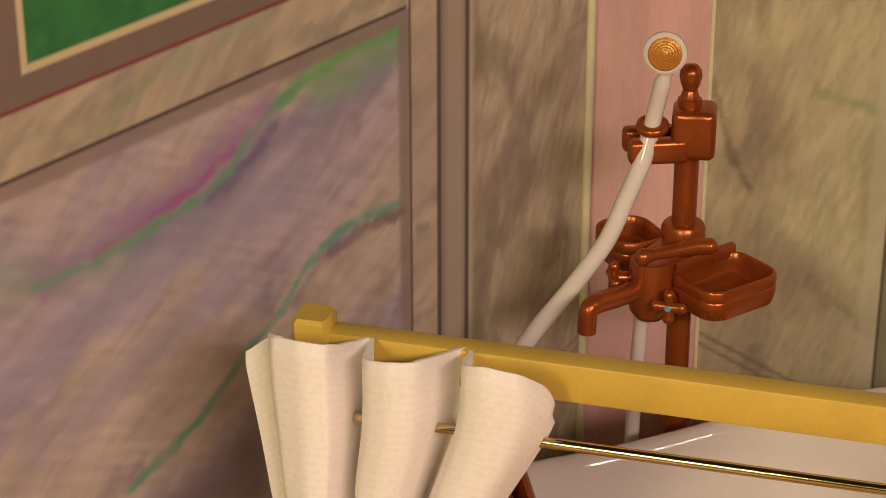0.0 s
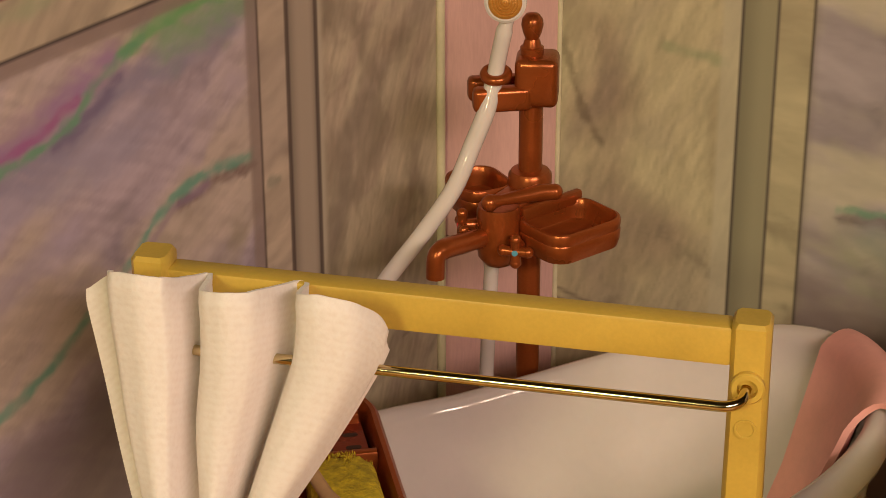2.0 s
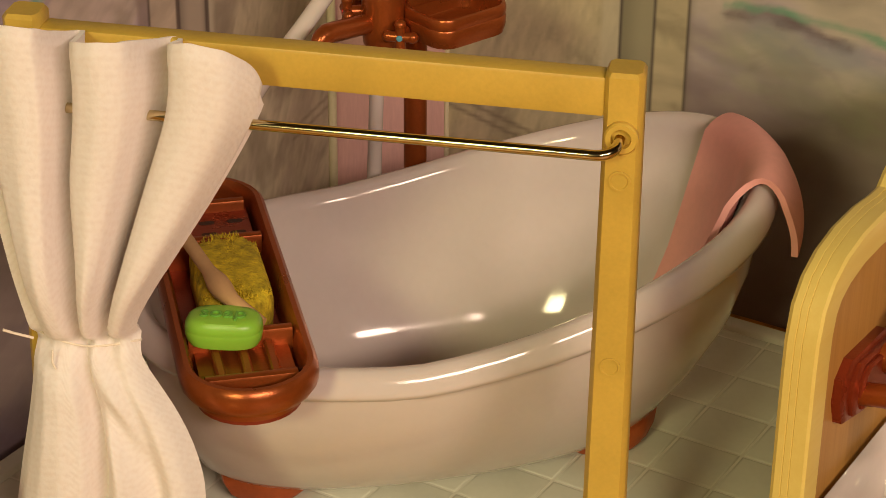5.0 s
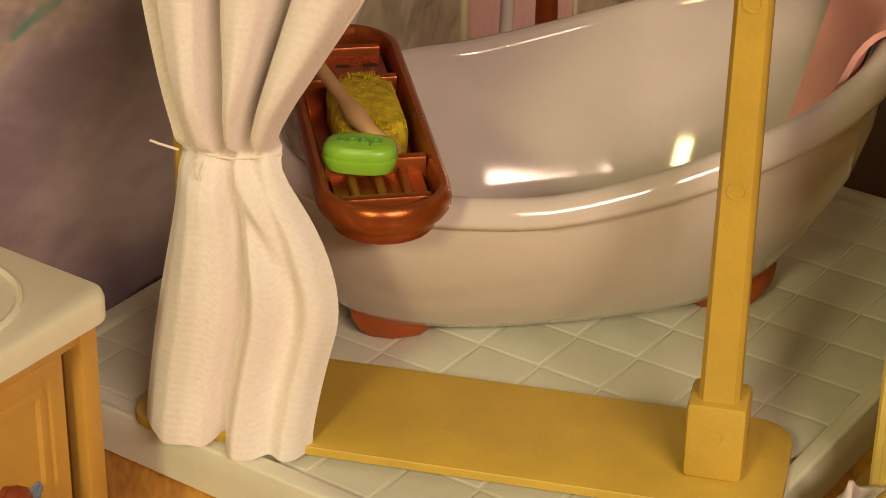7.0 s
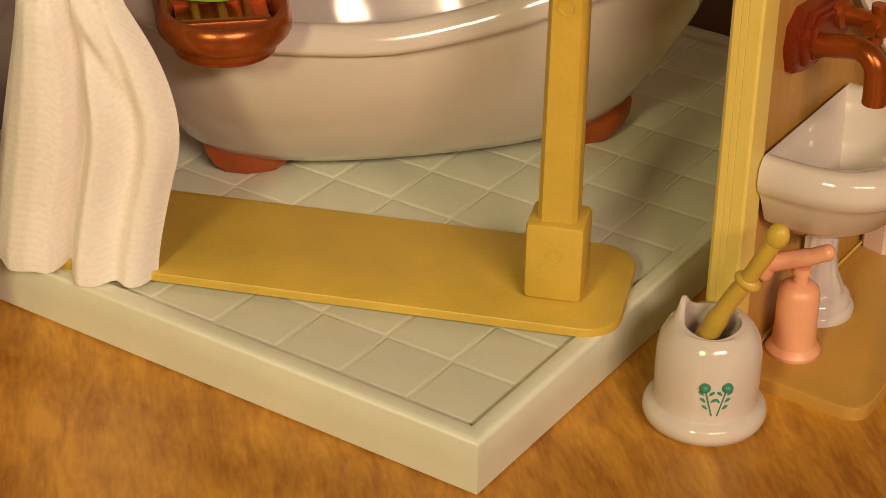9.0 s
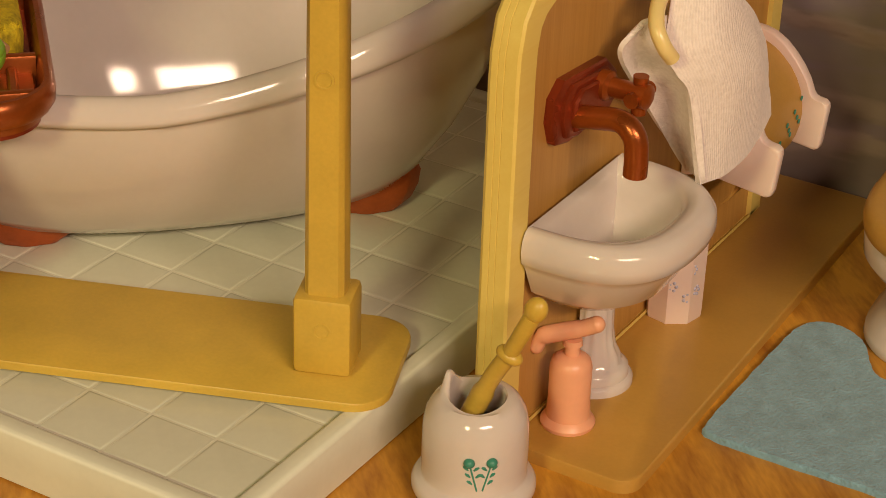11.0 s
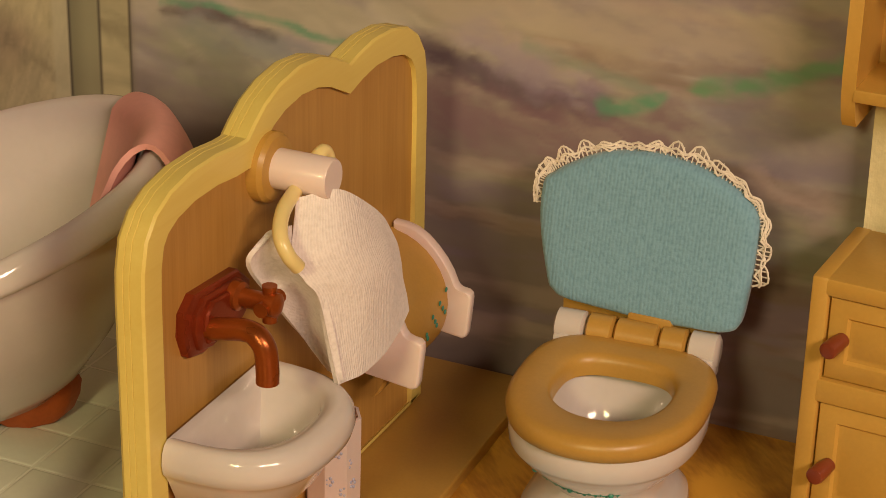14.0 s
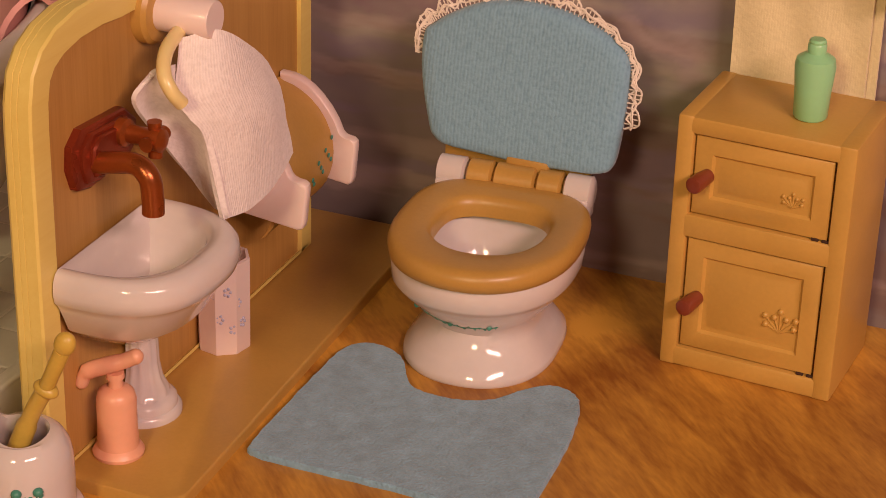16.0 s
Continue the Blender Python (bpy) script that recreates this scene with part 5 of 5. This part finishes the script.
tube(bm, spline([(24.8, 27.0, 8.0), (26.8, 27.0, 12.9), (28.8, 27.0, 17.4), (30.8, 27.0, 21.0)], 5), [1.4] * 8 + [1.15] * 8, 12)
tube(bm, spline([(30.8, 27.0, 21.0), (32.2, 26.8, 23.9), (33.8, 26.8, 27.4)], 5), [1.05] * 6 + [1.1] * 5, 12)
ball(bm, (30.9, 27.0, 21.0), (1.8, 1.3, 1.0), Matrix.Rotation(radians(20), 4, "Y"))
ball(bm, (34.2, 26.8, 28.4), (1.45, 1.2, 1.8), Matrix.Rotation(radians(25), 4, "Y"))
part("handle", bm, TAN, brush2)

# ---- toilet ----
TXC = 64.2
toilet = thing("toilet", (TXC, 97, 0), "white toy toilet with caramel seat and green vine print", "toilet")


def egg(cx, cy, a, bf, bb, z, n=56, p=2.2):
    """Egg ring: half-width a, bf towards the front, bb towards the back."""
    out = []
    for i in range(n):
        t = 2 * math.pi * i / n
        c, s = math.cos(t), math.sin(t)
        e = 2 / (p if s < 0 else p + 0.9)
        out.append((cx + a * math.copysign(abs(c) ** e, c), cy + (bb if s > 0 else bf) * math.copysign(abs(s) ** e, s), z))
    return out


def turned(bm, c=(64.4, 97.0), deg=4.5):
    """The toilet's body stands turned a little on the floor."""
    bmesh.ops.rotate(bm, verts=bm.verts[:], cent=(c[0], c[1], 0), matrix=Matrix.Rotation(radians(deg), 3, "Z"))
    return bm


bm = B()
loft(bm, [egg(63.4, 97, 11.4, 13.2, 15.5, 0), egg(63.4, 97, 11.7, 13.5, 15.8, 0.5), egg(63.4, 97, 11.5, 13.2, 15.6, 1.4), egg(63.4, 97, 10.0, 11.6, 14.6, 3.2), egg(63.6, 97, 8.6, 10.0, 13.2, 5.0), egg(63.8, 97, 8.0, 9.4, 12.4, 6.8),
          egg(64, 96.5, 8.6, 10.4, 12.2, 8.6), egg(64.2, 95.6, 10.6, 13.0, 12.6, 11.2), egg(64.4, 94.6, 12.4, 15.4, 13.4, 14.0), egg(64.5, 94.2, 13.3, 16.4, 14.0, 15.4), egg(64.5, 94.2, 13.6, 16.7, 14.2, 15.9), egg(64.5, 94.2, 13.7, 16.9, 14.2, 18.6), egg(64.5, 94.2, 13.3, 16.4, 13.9, 19.4),
          egg(64.5, 94.2, 9.0, 11.2, 10.0, 19.4), egg(64.5, 94.4, 8.2, 10.4, 9.2, 16.4), egg(64.5, 94.8, 6.8, 8.6, 7.6, 12.0), egg(64.5, 95, 4.0, 4.6, 4.6, 9.4), egg(64.5, 95, 1, 1, 1, 9.0)])
part("bowl", turned(bm), WHITE, toilet, angle=55)
bm = B()
loft(bm, [egg(64.6, 94.0, 13.4, 16.8, 14.6, 19.2), egg(64.6, 94.0, 14.0, 17.4, 15.2, 19.6), egg(64.6, 94.0, 14.2, 17.7, 15.4, 20.9), egg(64.6, 94.0, 14.0, 17.4, 15.2, 21.8), egg(64.6, 94.0, 13.5, 16.8, 14.6, 22.4), egg(64.6, 94.0, 12.6, 15.9, 13.8, 22.6),
          egg(64.8, 94.2, 9.4, 10.8, 9.2, 22.4), egg(64.8, 94.2, 8.7, 10.1, 8.5, 22.0), egg(64.8, 94.2, 8.3, 9.7, 8.1, 21.0), egg(64.8, 94.2, 8.2, 9.6, 8.0, 19.2)], False, False)
part("seat", turned(bm), CARAMEL, toilet, "caramel plastic seat ring", 55)
for x0, x1, m in ((51.6, 56.2, WHITE), (56.5, 60.6, CARAMEL), (60.8, 67.4, CARAMEL), (67.6, 71.6, CARAMEL), (71.9, 76.4, WHITE)):
    bm = B()
    lathe(bm, [(2.0, 0), (2.6, 0.35), (2.6, x1 - x0 - 0.35), (2.0, x1 - x0)], (x0, 110.0, 22.2), (1, 0, 0), 24)
    if m is WHITE:
        box(bm, ((x0 + x1) / 2, 109.3, 20.0), (x1 - x0 - 0.4, 4.6, 4.0), 0.5)
    part("hinge", turned(bm), m, toilet)


def on_bowl(t, dz=0.0, lift=0.05):
    """On the bowl's flank: along the vine from 0 to 1."""
    ang = radians(-138 + 76 * t)
    e = 2 / 2.2
    c, s = math.cos(ang), math.sin(ang)
    z = 9.3 + 6.8 * (t - 0.58) ** 2 + 0.22 * math.sin(t * 19) + dz
    rows = ((8.6, 64.0, 96.5, 8.6, 10.4), (11.2, 64.2, 95.6, 10.6, 13.0), (14.0, 64.4, 94.6, 12.4, 15.4))
    cx, cy, a, b = [curve(z, [(r[0], r[k]) for r in rows]) for k in (1, 2, 3, 4)]
    return Vector((cx + (a + lift) * math.copysign(abs(c) ** e, c), cy + (b + lift) * math.copysign(abs(s) ** e, s), z))


bm = B()
tube(bm, [on_bowl(k / 30, 0, 0.0) for k in range(31)], 0.1, 6)
vine = part("printed_vine", turned(bm), TEAL, toilet, "green vine print")
for k in range(17):
    bm = B()
    t = (k + 0.4) / 17
    up = (0.55 + 0.15 * math.sin(k * 2.3)) * (1 if k % 2 else -1)
    if k in (1, 8, 15):
        ball(bm, on_bowl(t, 0.5, 0.0), 0.45, seg=10, rings=6)
    else:
        tube(bm, [on_bowl(t, up * 0.2), on_bowl(t + 0.012, up * 0.75), on_bowl(t + 0.02, up * 1.2)], [0.1, 0.22, 0.08], 6)
    part("printed_leaf", turned(bm), TEAL, vine)

# lid with its knitted cover
LID = [(45.0, 41.5), (45.2, 36), (47.4, 28.0), (48.6, 26.2), (50.4, 25.3), (57, 24.9), (64, 24.6), (71, 24.8), (75.8, 25.2), (77.6, 26.6), (78.2, 31), (78.4, 37), (78.2, 41.6), (76.4, 44.2), (72.4, 46.4), (67, 48.0), (60.5, 48.5), (54, 47.4), (49.0, 45.0), (46.2, 43.0)]


def lean(a, z, d):
    """On the leaning lid: d in front of its middle."""
    return (a, 112.0 + (z - 23) * 0.22 - d, z)


bm = B()
rim_pts = [Vector((a, b)) for a, b in LID]
fine = []
for i in range(len(rim_pts)):
    p0, p1, p2, p3 = rim_pts[i - 1], rim_pts[i], rim_pts[(i + 1) % len(LID)], rim_pts[(i + 2) % len(LID)]
    for q in range(4):
        t = q / 4
        fine.append(0.5 * (2 * p1 + (p2 - p0) * t + (2 * p0 - 5 * p1 + 4 * p2 - p3) * t * t + (3 * p1 - p0 - 3 * p2 + p3) * t ** 3))
cen = Vector((62.0, 37.0))
uvl = bm.loops.layers.uv.new("UVMap")
rows = []
for sc, d in ((0.80, -1.6), (0.95, -1.5), (1.0, -0.6), (1.0, 0.6), (0.985, 1.3), (0.95, 1.7), (0.85, 1.95), (0.6, 2.05), (0.3, 2.1), (0.02, 2.1)):
    rows.append([bm.verts.new(lean(*(cen + (p - cen) * sc), d + 0.12 * noise.noise(Vector((p.x * sc * 0.4, p.y * sc * 0.4, 0))))) for p in fine])
for a, b in zip(rows, rows[1:]):
    for i in range(len(fine)):
        j = (i + 1) % len(fine)
        f = bm.faces.new((a[i], a[j], b[j], b[i]))
        for lp in f.loops:
            lp[uvl].uv = (lp.vert.co.x / 16.0, lp.vert.co.z / 16.0)
bm.faces.new(rows[0][::-1])
bm.faces.new(rows[-1])
lid = part("lid_cover", bm, BLUEKNIT, toilet, "light blue knitted lid cover", 70)
bm = B()
box(bm, None, (7.0, 2.2, 5.5), 0.6, m=Matrix.Translation((64.4, 111.6, 23.0)))
box(bm, None, (24, 1.2, 3.0), 0.4, m=Matrix.Translation((62.0, 113.2, 24.2)))
part("lid_board", bm, CARAMEL, toilet)
# lace along the top of the cover
edge = [p for p in fine]
start = min(range(len(edge)), key=lambda i: (edge[i] - Vector((77.8, 33))).length)
stop = min(range(len(edge)), key=lambda i: (edge[i] - Vector((45.3, 36))).length)
path = []
i = start
while i != stop:
    path.append(edge[i])
    i = (i + 1) % len(edge)
if len(path) < 12:
    path = edge
samples = []
for a, b in zip(path, path[1:]):
    for q in range(6):
        samples.append(a.lerp(b, q / 6))
total = sum((b - a).length for a, b in zip(samples, samples[1:]))
run, arcs = 0.0, []
for a, b in zip(samples, samples[1:]):
    d = (b - a)
    nrm = Vector((d.y, -d.x)).normalized() if d.length > 1e-6 else Vector((0, 1))
    if (a + nrm - cen).length < (a - cen).length:
        nrm = -nrm
    arcs.append((a.copy(), nrm, run))
    run += d.length
count = 15
bm = B()
for amp, base, ph, dd in ((1.8, 0.4, 0.0, 0.2), (1.0, 0.3, 0.0, 0.45), (0.9, 0.2, 0.5, 0.35), (0.25, 1.0, 0.3, 0.3)):
    pts = []
    for p, nrm, s in arcs:
        k = abs(math.sin(math.pi * (s / total * count + ph))) ** 0.6
        q = p + nrm * (base + amp * k * (0.8 + 0.4 * math.sin(s * 0.31 + 1)) + 0.22 * math.sin(s * 2.3))
        pts.append(lean(q.x, q.y, dd + 0.3 * math.sin(s * 1.1)))
    tube(bm, pts[::2], 0.17, 5)
for p, nrm, s in arcs[::3]:
    k = abs(math.sin(math.pi * (s / total * count))) ** 0.6
    q0, q1 = p + nrm * 0.1, p + nrm * (0.4 + 1.8 * k * (0.8 + 0.4 * math.sin(s * 0.31 + 1)))
    tube(bm, [lean(q0.x, q0.y, 0.3), lean(q1.x, q1.y, 0.25)], 0.11, 4)
part("lace_edge", bm, LACE, lid, "cream crocheted lace edge")

# bath mat
MATP = [(46.6, 53.6), (56, 53.4), (70, 53.6), (82, 53.0), (85.6, 54.2), (86.2, 58), (85.6, 72), (84.6, 80), (83.2, 85.6), (80.8, 88.2), (77.6, 88.4), (74.6, 85.6), (71.6, 81.2), (67.6, 79.0), (63, 78.6), (59.2, 79.6), (57.0, 82.6), (54.6, 86.6), (51.0, 88.8), (47.4, 88.6), (45.2, 85.4), (44.8, 78), (44.8, 66), (45.0, 56)]
pp = [Vector((a, b)) for a, b in MATP]
fine2 = []
for i in range(len(pp)):
    p0, p1, p2, p3 = pp[i - 1], pp[i], pp[(i + 1) % len(pp)], pp[(i + 2) % len(pp)]
    for q in range(5):
        t = q / 5
        v = 0.5 * (2 * p1 + (p2 - p0) * t + (2 * p0 - 5 * p1 + 4 * p2 - p3) * t * t + (3 * p1 - p0 - 3 * p2 + p3) * t ** 3)
        fine2.append((v.x + 0.08 * math.sin(i * 7 + q * 2.9), v.y + 0.08 * math.cos(i * 5 + q * 3.7)))
bm = B()
loft(bm, [[(a, b, 0.0) for a, b in fine2], [(a, b, 0.7) for a, b in fine2], [(65 + (a - 65) * 0.992, 70 + (b - 70) * 0.992, 1.0) for a, b in fine2]])
solo("bath_mat", bm, MAT, (65, 70, 0), "grey-blue felt mat cut out round the toilet", "bath mat")

# ---- cupboard with two doors ----
cupb = thing("cupboard", (102.7, 113, 0), "caramel plastic cupboard with two panelled doors", "cupboard")
CM = Matrix.Translation((102.7, 103.2, 0)) @ Matrix.Rotation(radians(-3), 4, "Z")


def cb(x, y, z):
    return CM @ Vector((x, y, z))


def cbox(bm, x0, x1, y0, y1, z0, z1, bev):
    box(bm, None, (x1 - x0, y1 - y0, z1 - z0), bev, m=CM @ Matrix.Translation(((x0 + x1) / 2, (y0 + y1) / 2, (z0 + z1) / 2)))


HW = 13.3
for nm, dims in (("side_panel", (-HW, -HW + 2.6, 0, 19.5, 0, 40.7, 0.5)), ("side_panel", (HW - 2.9, HW, 0, 19.5, 0, 40.7, 0.5)),
                 ("top_panel", (-HW + 0.3, HW - 0.3, 0.05, 19.4, 37.9, 40.6, 0.5)), ("middle_rail", (-HW + 0.5, HW - 0.5, 0.05, 19, 21.6, 25.2, 0.3)),
                 ("bottom_panel", (-HW + 0.3, HW - 0.3, 0.05, 19, 0.1, 3.2, 0.4)), ("back_panel", (-HW + 1, HW - 1, 17.5, 19.2, 1, 40, 0.2))):
    bm = B()
    cbox(bm, *dims)
    part(nm, bm, CABINET, cupb)
# added dark sheet that paints the shade behind the doors
bm = B()
cbox(bm, -HW + 2.6, HW - 2.4, 3.0, 3.4, 2, 39, 0)
part("gap_shade_sheet", bm, HOLESHADE, cupb, "near-black sheet standing in for the shade behind the doors")
for z0, z1, kz in ((25.5, 37.7, 31.3), (3.5, 21.3, 11.5)):
    bm = B()
    x0, x1 = -HW + 2.9, HW - 3.2
    d0 = 0.55
    rects = [(0, 2.6), (0, d0 + 0.15), (0.2, d0), (2.6, d0), (3.0, d0 + 0.45), (3.4, d0 + 0.45), (4.0, d0 + 0.15)]
    loft(bm, [[cb(x0 + i, d, z0 + i), cb(x1 - i, d, z0 + i), cb(x1 - i, d, z1 - i), cb(x0 + i, d, z1 - i)] for i, d in rects])
    door = part("door", bm, CABINET, cupb)
    bm = B()
    kx = -HW + 4.4
    lathe(bm, [(1.1, 0), (1.15, 0.8), (1.25, 1.4), (1.3, 3.7), (1.2, 4.1), (0.9, 4.25), (0.2, 4.2)], cb(kx + 0.6, 0.6, kz + 0.4), CM.to_3x3() @ Vector((-0.20, -1, -0.05)), 24)
    part("knob", bm, REDKNOB, door, "red-brown knob")
    bm = B()
    mz, mx = lerp(z0, z1, 0.40), 4.6
    big = 1.0 if z1 - z0 > 15 else 0.62
    for q in range(7):
        a = radians(20 + 140 * q / 6)
        r = big * (3.2 if q % 2 else 2.3)
        tube(bm, [cb(mx, 0.72, mz - big * 1.5), cb(mx + r * math.cos(a), 0.66, mz - big * 1.2 + r * math.sin(a))], 0.16, 5)
        ball(bm, cb(mx + r * math.cos(a), 0.66, mz - big * 1.2 + r * math.sin(a)), 0.5 * big, seg=8, rings=6)
    part("moulded_flower", bm, CABINET, door)
# dark blocks: the shade in the hinge slots as colour
bm = B()
for xx in (HW - 5.5, HW - 3.9):
    cbox(bm, xx, xx + 1.1, 0.4, 1.2, 3.1, 3.6, 0.1)
    cbox(bm, xx, xx + 1.1, 0.4, 1.2, 25.1, 25.6, 0.1)
part("hinge_slot_shade", bm, HOLESHADE, cupb)

# bottle on the cupboard
bm = B()
lathe(bm, [(2.2, 40.7), (2.45, 41.0), (2.65, 45), (2.95, 48.6), (2.75, 49.7), (1.9, 50.3), (1.35, 50.6), (1.35, 51.8), (1.2, 52.0), (1.25, 52.3), (1.05, 52.6), (0.1, 52.7)], (106.9, 111.0, 0), n=32)
solo("lotion_bottle", bm, MINT, (106.9, 111.0, 40.7), "mint green plastic bottle standing on the cupboard", "bottle")

# hanging cream cloth behind
rows = []
for i in range(19):
    z = 37.5 + 24.9 * i / 18
    rows.append([(91.3 + 20.6 * j / 30, 124.4 + 0.25 * math.sin(j * 0.5 + i * 0.2), z + 0.05 * j - 0.3) for j in range(31)])
cloth = thing("wall_towel", (101, 124.4, 41), "cream woven towel hanging under the wall shelf", "towel")
part("front_layer", sheet("", rows, 0.5), CLOTHCREAM, cloth, angle=80)
rows = [[(x + 1.3, y + 1.6, z - 0.4) for x, y, z in r] for r in rows]
part("back_layer", sheet("", rows, 0.5), CLOTHCREAM, cloth, angle=80)

# wall shelf with a potted plant
shelf = thing("wall_shelf", (104, 122, 62), "caramel plastic wall shelf above the cupboard", "shelf")
for xx in (89.2, 118.5):
    bm = B()
    prof = [(128.6, 57.5), (117.5, 57.8), (116.2, 59.4), (115.2, 62), (114.6, 66), (114.6, 82), (116, 84), (128.6, 84)]
    loft(bm, [[(xx + d, a, b) for a, b in prof] for d in (-1.0, -0.8, 0.8, 1.0)])
    part("side_board", bm, CABINET, shelf)
for zz in (63.2, 83):
    bm = B()
    box(bm, (103.9, 121.6, zz), (28.2, 13.6, 2.0), 0.4)
    part("shelf_board", bm, CABINET, shelf)
bm = B()
box(bm, (103.9, 128.0, 73), (28.0, 0.8, 19), 0.2)
part("back_board", bm, PANEL, shelf)
bm = B()
tube(bm, [(90, 124.6, 62.4), (117.6, 124.6, 62.4)], 0.9, 12)
part("towel_bar", bm, CABINET, shelf)
plant = thing("potted_plant", (102.6, 120.6, 64.2), "small green plant in a terracotta pot on the shelf", "potted plant")
bm = B()
lathe(bm, [(4.4, 64.2), (4.6, 64.6), (5.3, 69.2), (6.0, 69.3), (6.2, 70.4), (6.0, 71.6), (5.2, 71.6), (5.0, 70.4), (0.2, 70.2)], (102.6, 120.6, 0), n=32)
part("pot", bm, TERRACOTTA, plant)
bm = B()
for i in range(60):
    a, r = random.uniform(0, 2 * math.pi), random.uniform(0.5, 5.5)
    c = Vector((102.6 + r * math.cos(a), 120.6 + r * math.sin(a), 71 + random.uniform(0, 5)))
    ball(bm, c, (1.4, 0.9, 0.3), Euler((random.uniform(-1, 1), random.uniform(-1, 1), random.uniform(0, 6))).to_matrix().to_4x4(), seg=8, rings=5)
part("leaves", bm, LEAF, plant, "small dark green leaves")

# ---- vanity cabinet at the near end of the tray ----
van = thing("vanity_cabinet", (-74, -34, 0), "caramel toy vanity with cream top and blue flower print", "vanity")
VX, VY = -55.6, -16.6
bm = B()
prism(bm, [(a + VX - 20, b + VY - 20) for a, b in rounded(40, 40, 3.2, 8)], lambda a, b, d: (a, b, d), 33.0, 36.6, 0.9)
topv = part("vanity_top", bm, CREAM, van, "cream plastic top with a round basin")
bm = B()
pts = [(-71.5 + 11.5 * math.cos(2 * math.pi * i / 60), -33 + 11.5 * math.sin(2 * math.pi * i / 60), 36.6) for i in range(61)]
tube(bm, pts, 0.5, 8, False)
part("basin_rim", bm, CREAM, topv)
bm = B()
ball(bm, (-71.5, -33.0, 36.2), (9.5, 9.5, 0.8), seg=32, rings=8)
part("basin", bm, CREAM, topv)
for nm, c, size in [("corner_post", (x, y, 17.5), (3.4, 3.0, 31.4)) for x in (VX - 3.6, VX - 34) for y in (VY - 3.1, VY - 37)] + [
        ("top_rail", (VX - 3.8, VY - 20, 31.5), (3.0, 34, 3.2)), ("side_panel", (VX - 20, VY - 2.6, 17.5), (31, 1.4, 30.0))]:
    bm = B()
    box(bm, c, size, 0.4)
    part(nm, bm, CABINET, van)
bm = B()
for z, g in ((0.8, 0.0), (2.0, 0.5), (3.2, 1.0)):
    box(bm, (VX - 19.4 - g * 0.3, VY - 20.0, z), (36.5 - 2 * g, 38.0 - 2 * g, 1.5), 0.4)
part("plinth", bm, CABINET, van)
bm = B()
dx = VX - 2.7
loft(bm, [[(dx - d, VY - 34.8 + i, 4.2 + i), (dx - d, VY - 6.6 - i, 4.2 + i), (dx - d, VY - 6.6 - i, 29.6 - i), (dx - d, VY - 34.8 + i, 29.6 - i)] for i, d in ((0, 2.2), (0, 0.6), (0.2, 0.4), (2.4, 0.4), (2.7, 0.9), (3.3, 0.9), (3.6, 0.5), (4.2, 0.5), (4.6, 1.0))])
vdoor = part("door", bm, CABINET, van)
bm = B()
lathe(bm, [(1.0, 0), (1.0, 1.0), (1.6, 1.5), (1.8, 2.6), (1.4, 3.4), (0.2, 3.7)], (dx - 0.9, VY - 17.4, 15.0), (1, 0, 0), 18)
part("knob", bm, REDKNOB, vdoor, "red-brown knob")
for fy, fz, s in ((-12.2, 12.4, 1.0), (-14.4, 11.0, 0.9)):
    bm = B()
    for q in range(5):
        a = 2 * math.pi * q / 5
        ball(bm, (dx - 0.95, VY + fy + 0.75 * s * math.cos(a), fz + 0.75 * s * math.sin(a)), (0.12, 0.6 * s, 0.6 * s), seg=8, rings=6)
    tube(bm, [(dx - 0.95, VY + fy, fz - 1), (dx - 0.95, VY + fy + 0.5, fz - 3.2)], 0.16, 5)
    part("printed_flower", bm, BLUEINK, vdoor, "blue flower print")
# added dark sheet that paints the shade behind the vanity door
bm = B()
box(bm, (VX - 6.5, VY - 20, 17), (0.4, 31, 28))
part("gap_shade_sheet", bm, HOLESHADE, van, "near-black sheet standing in for the shade behind the door")
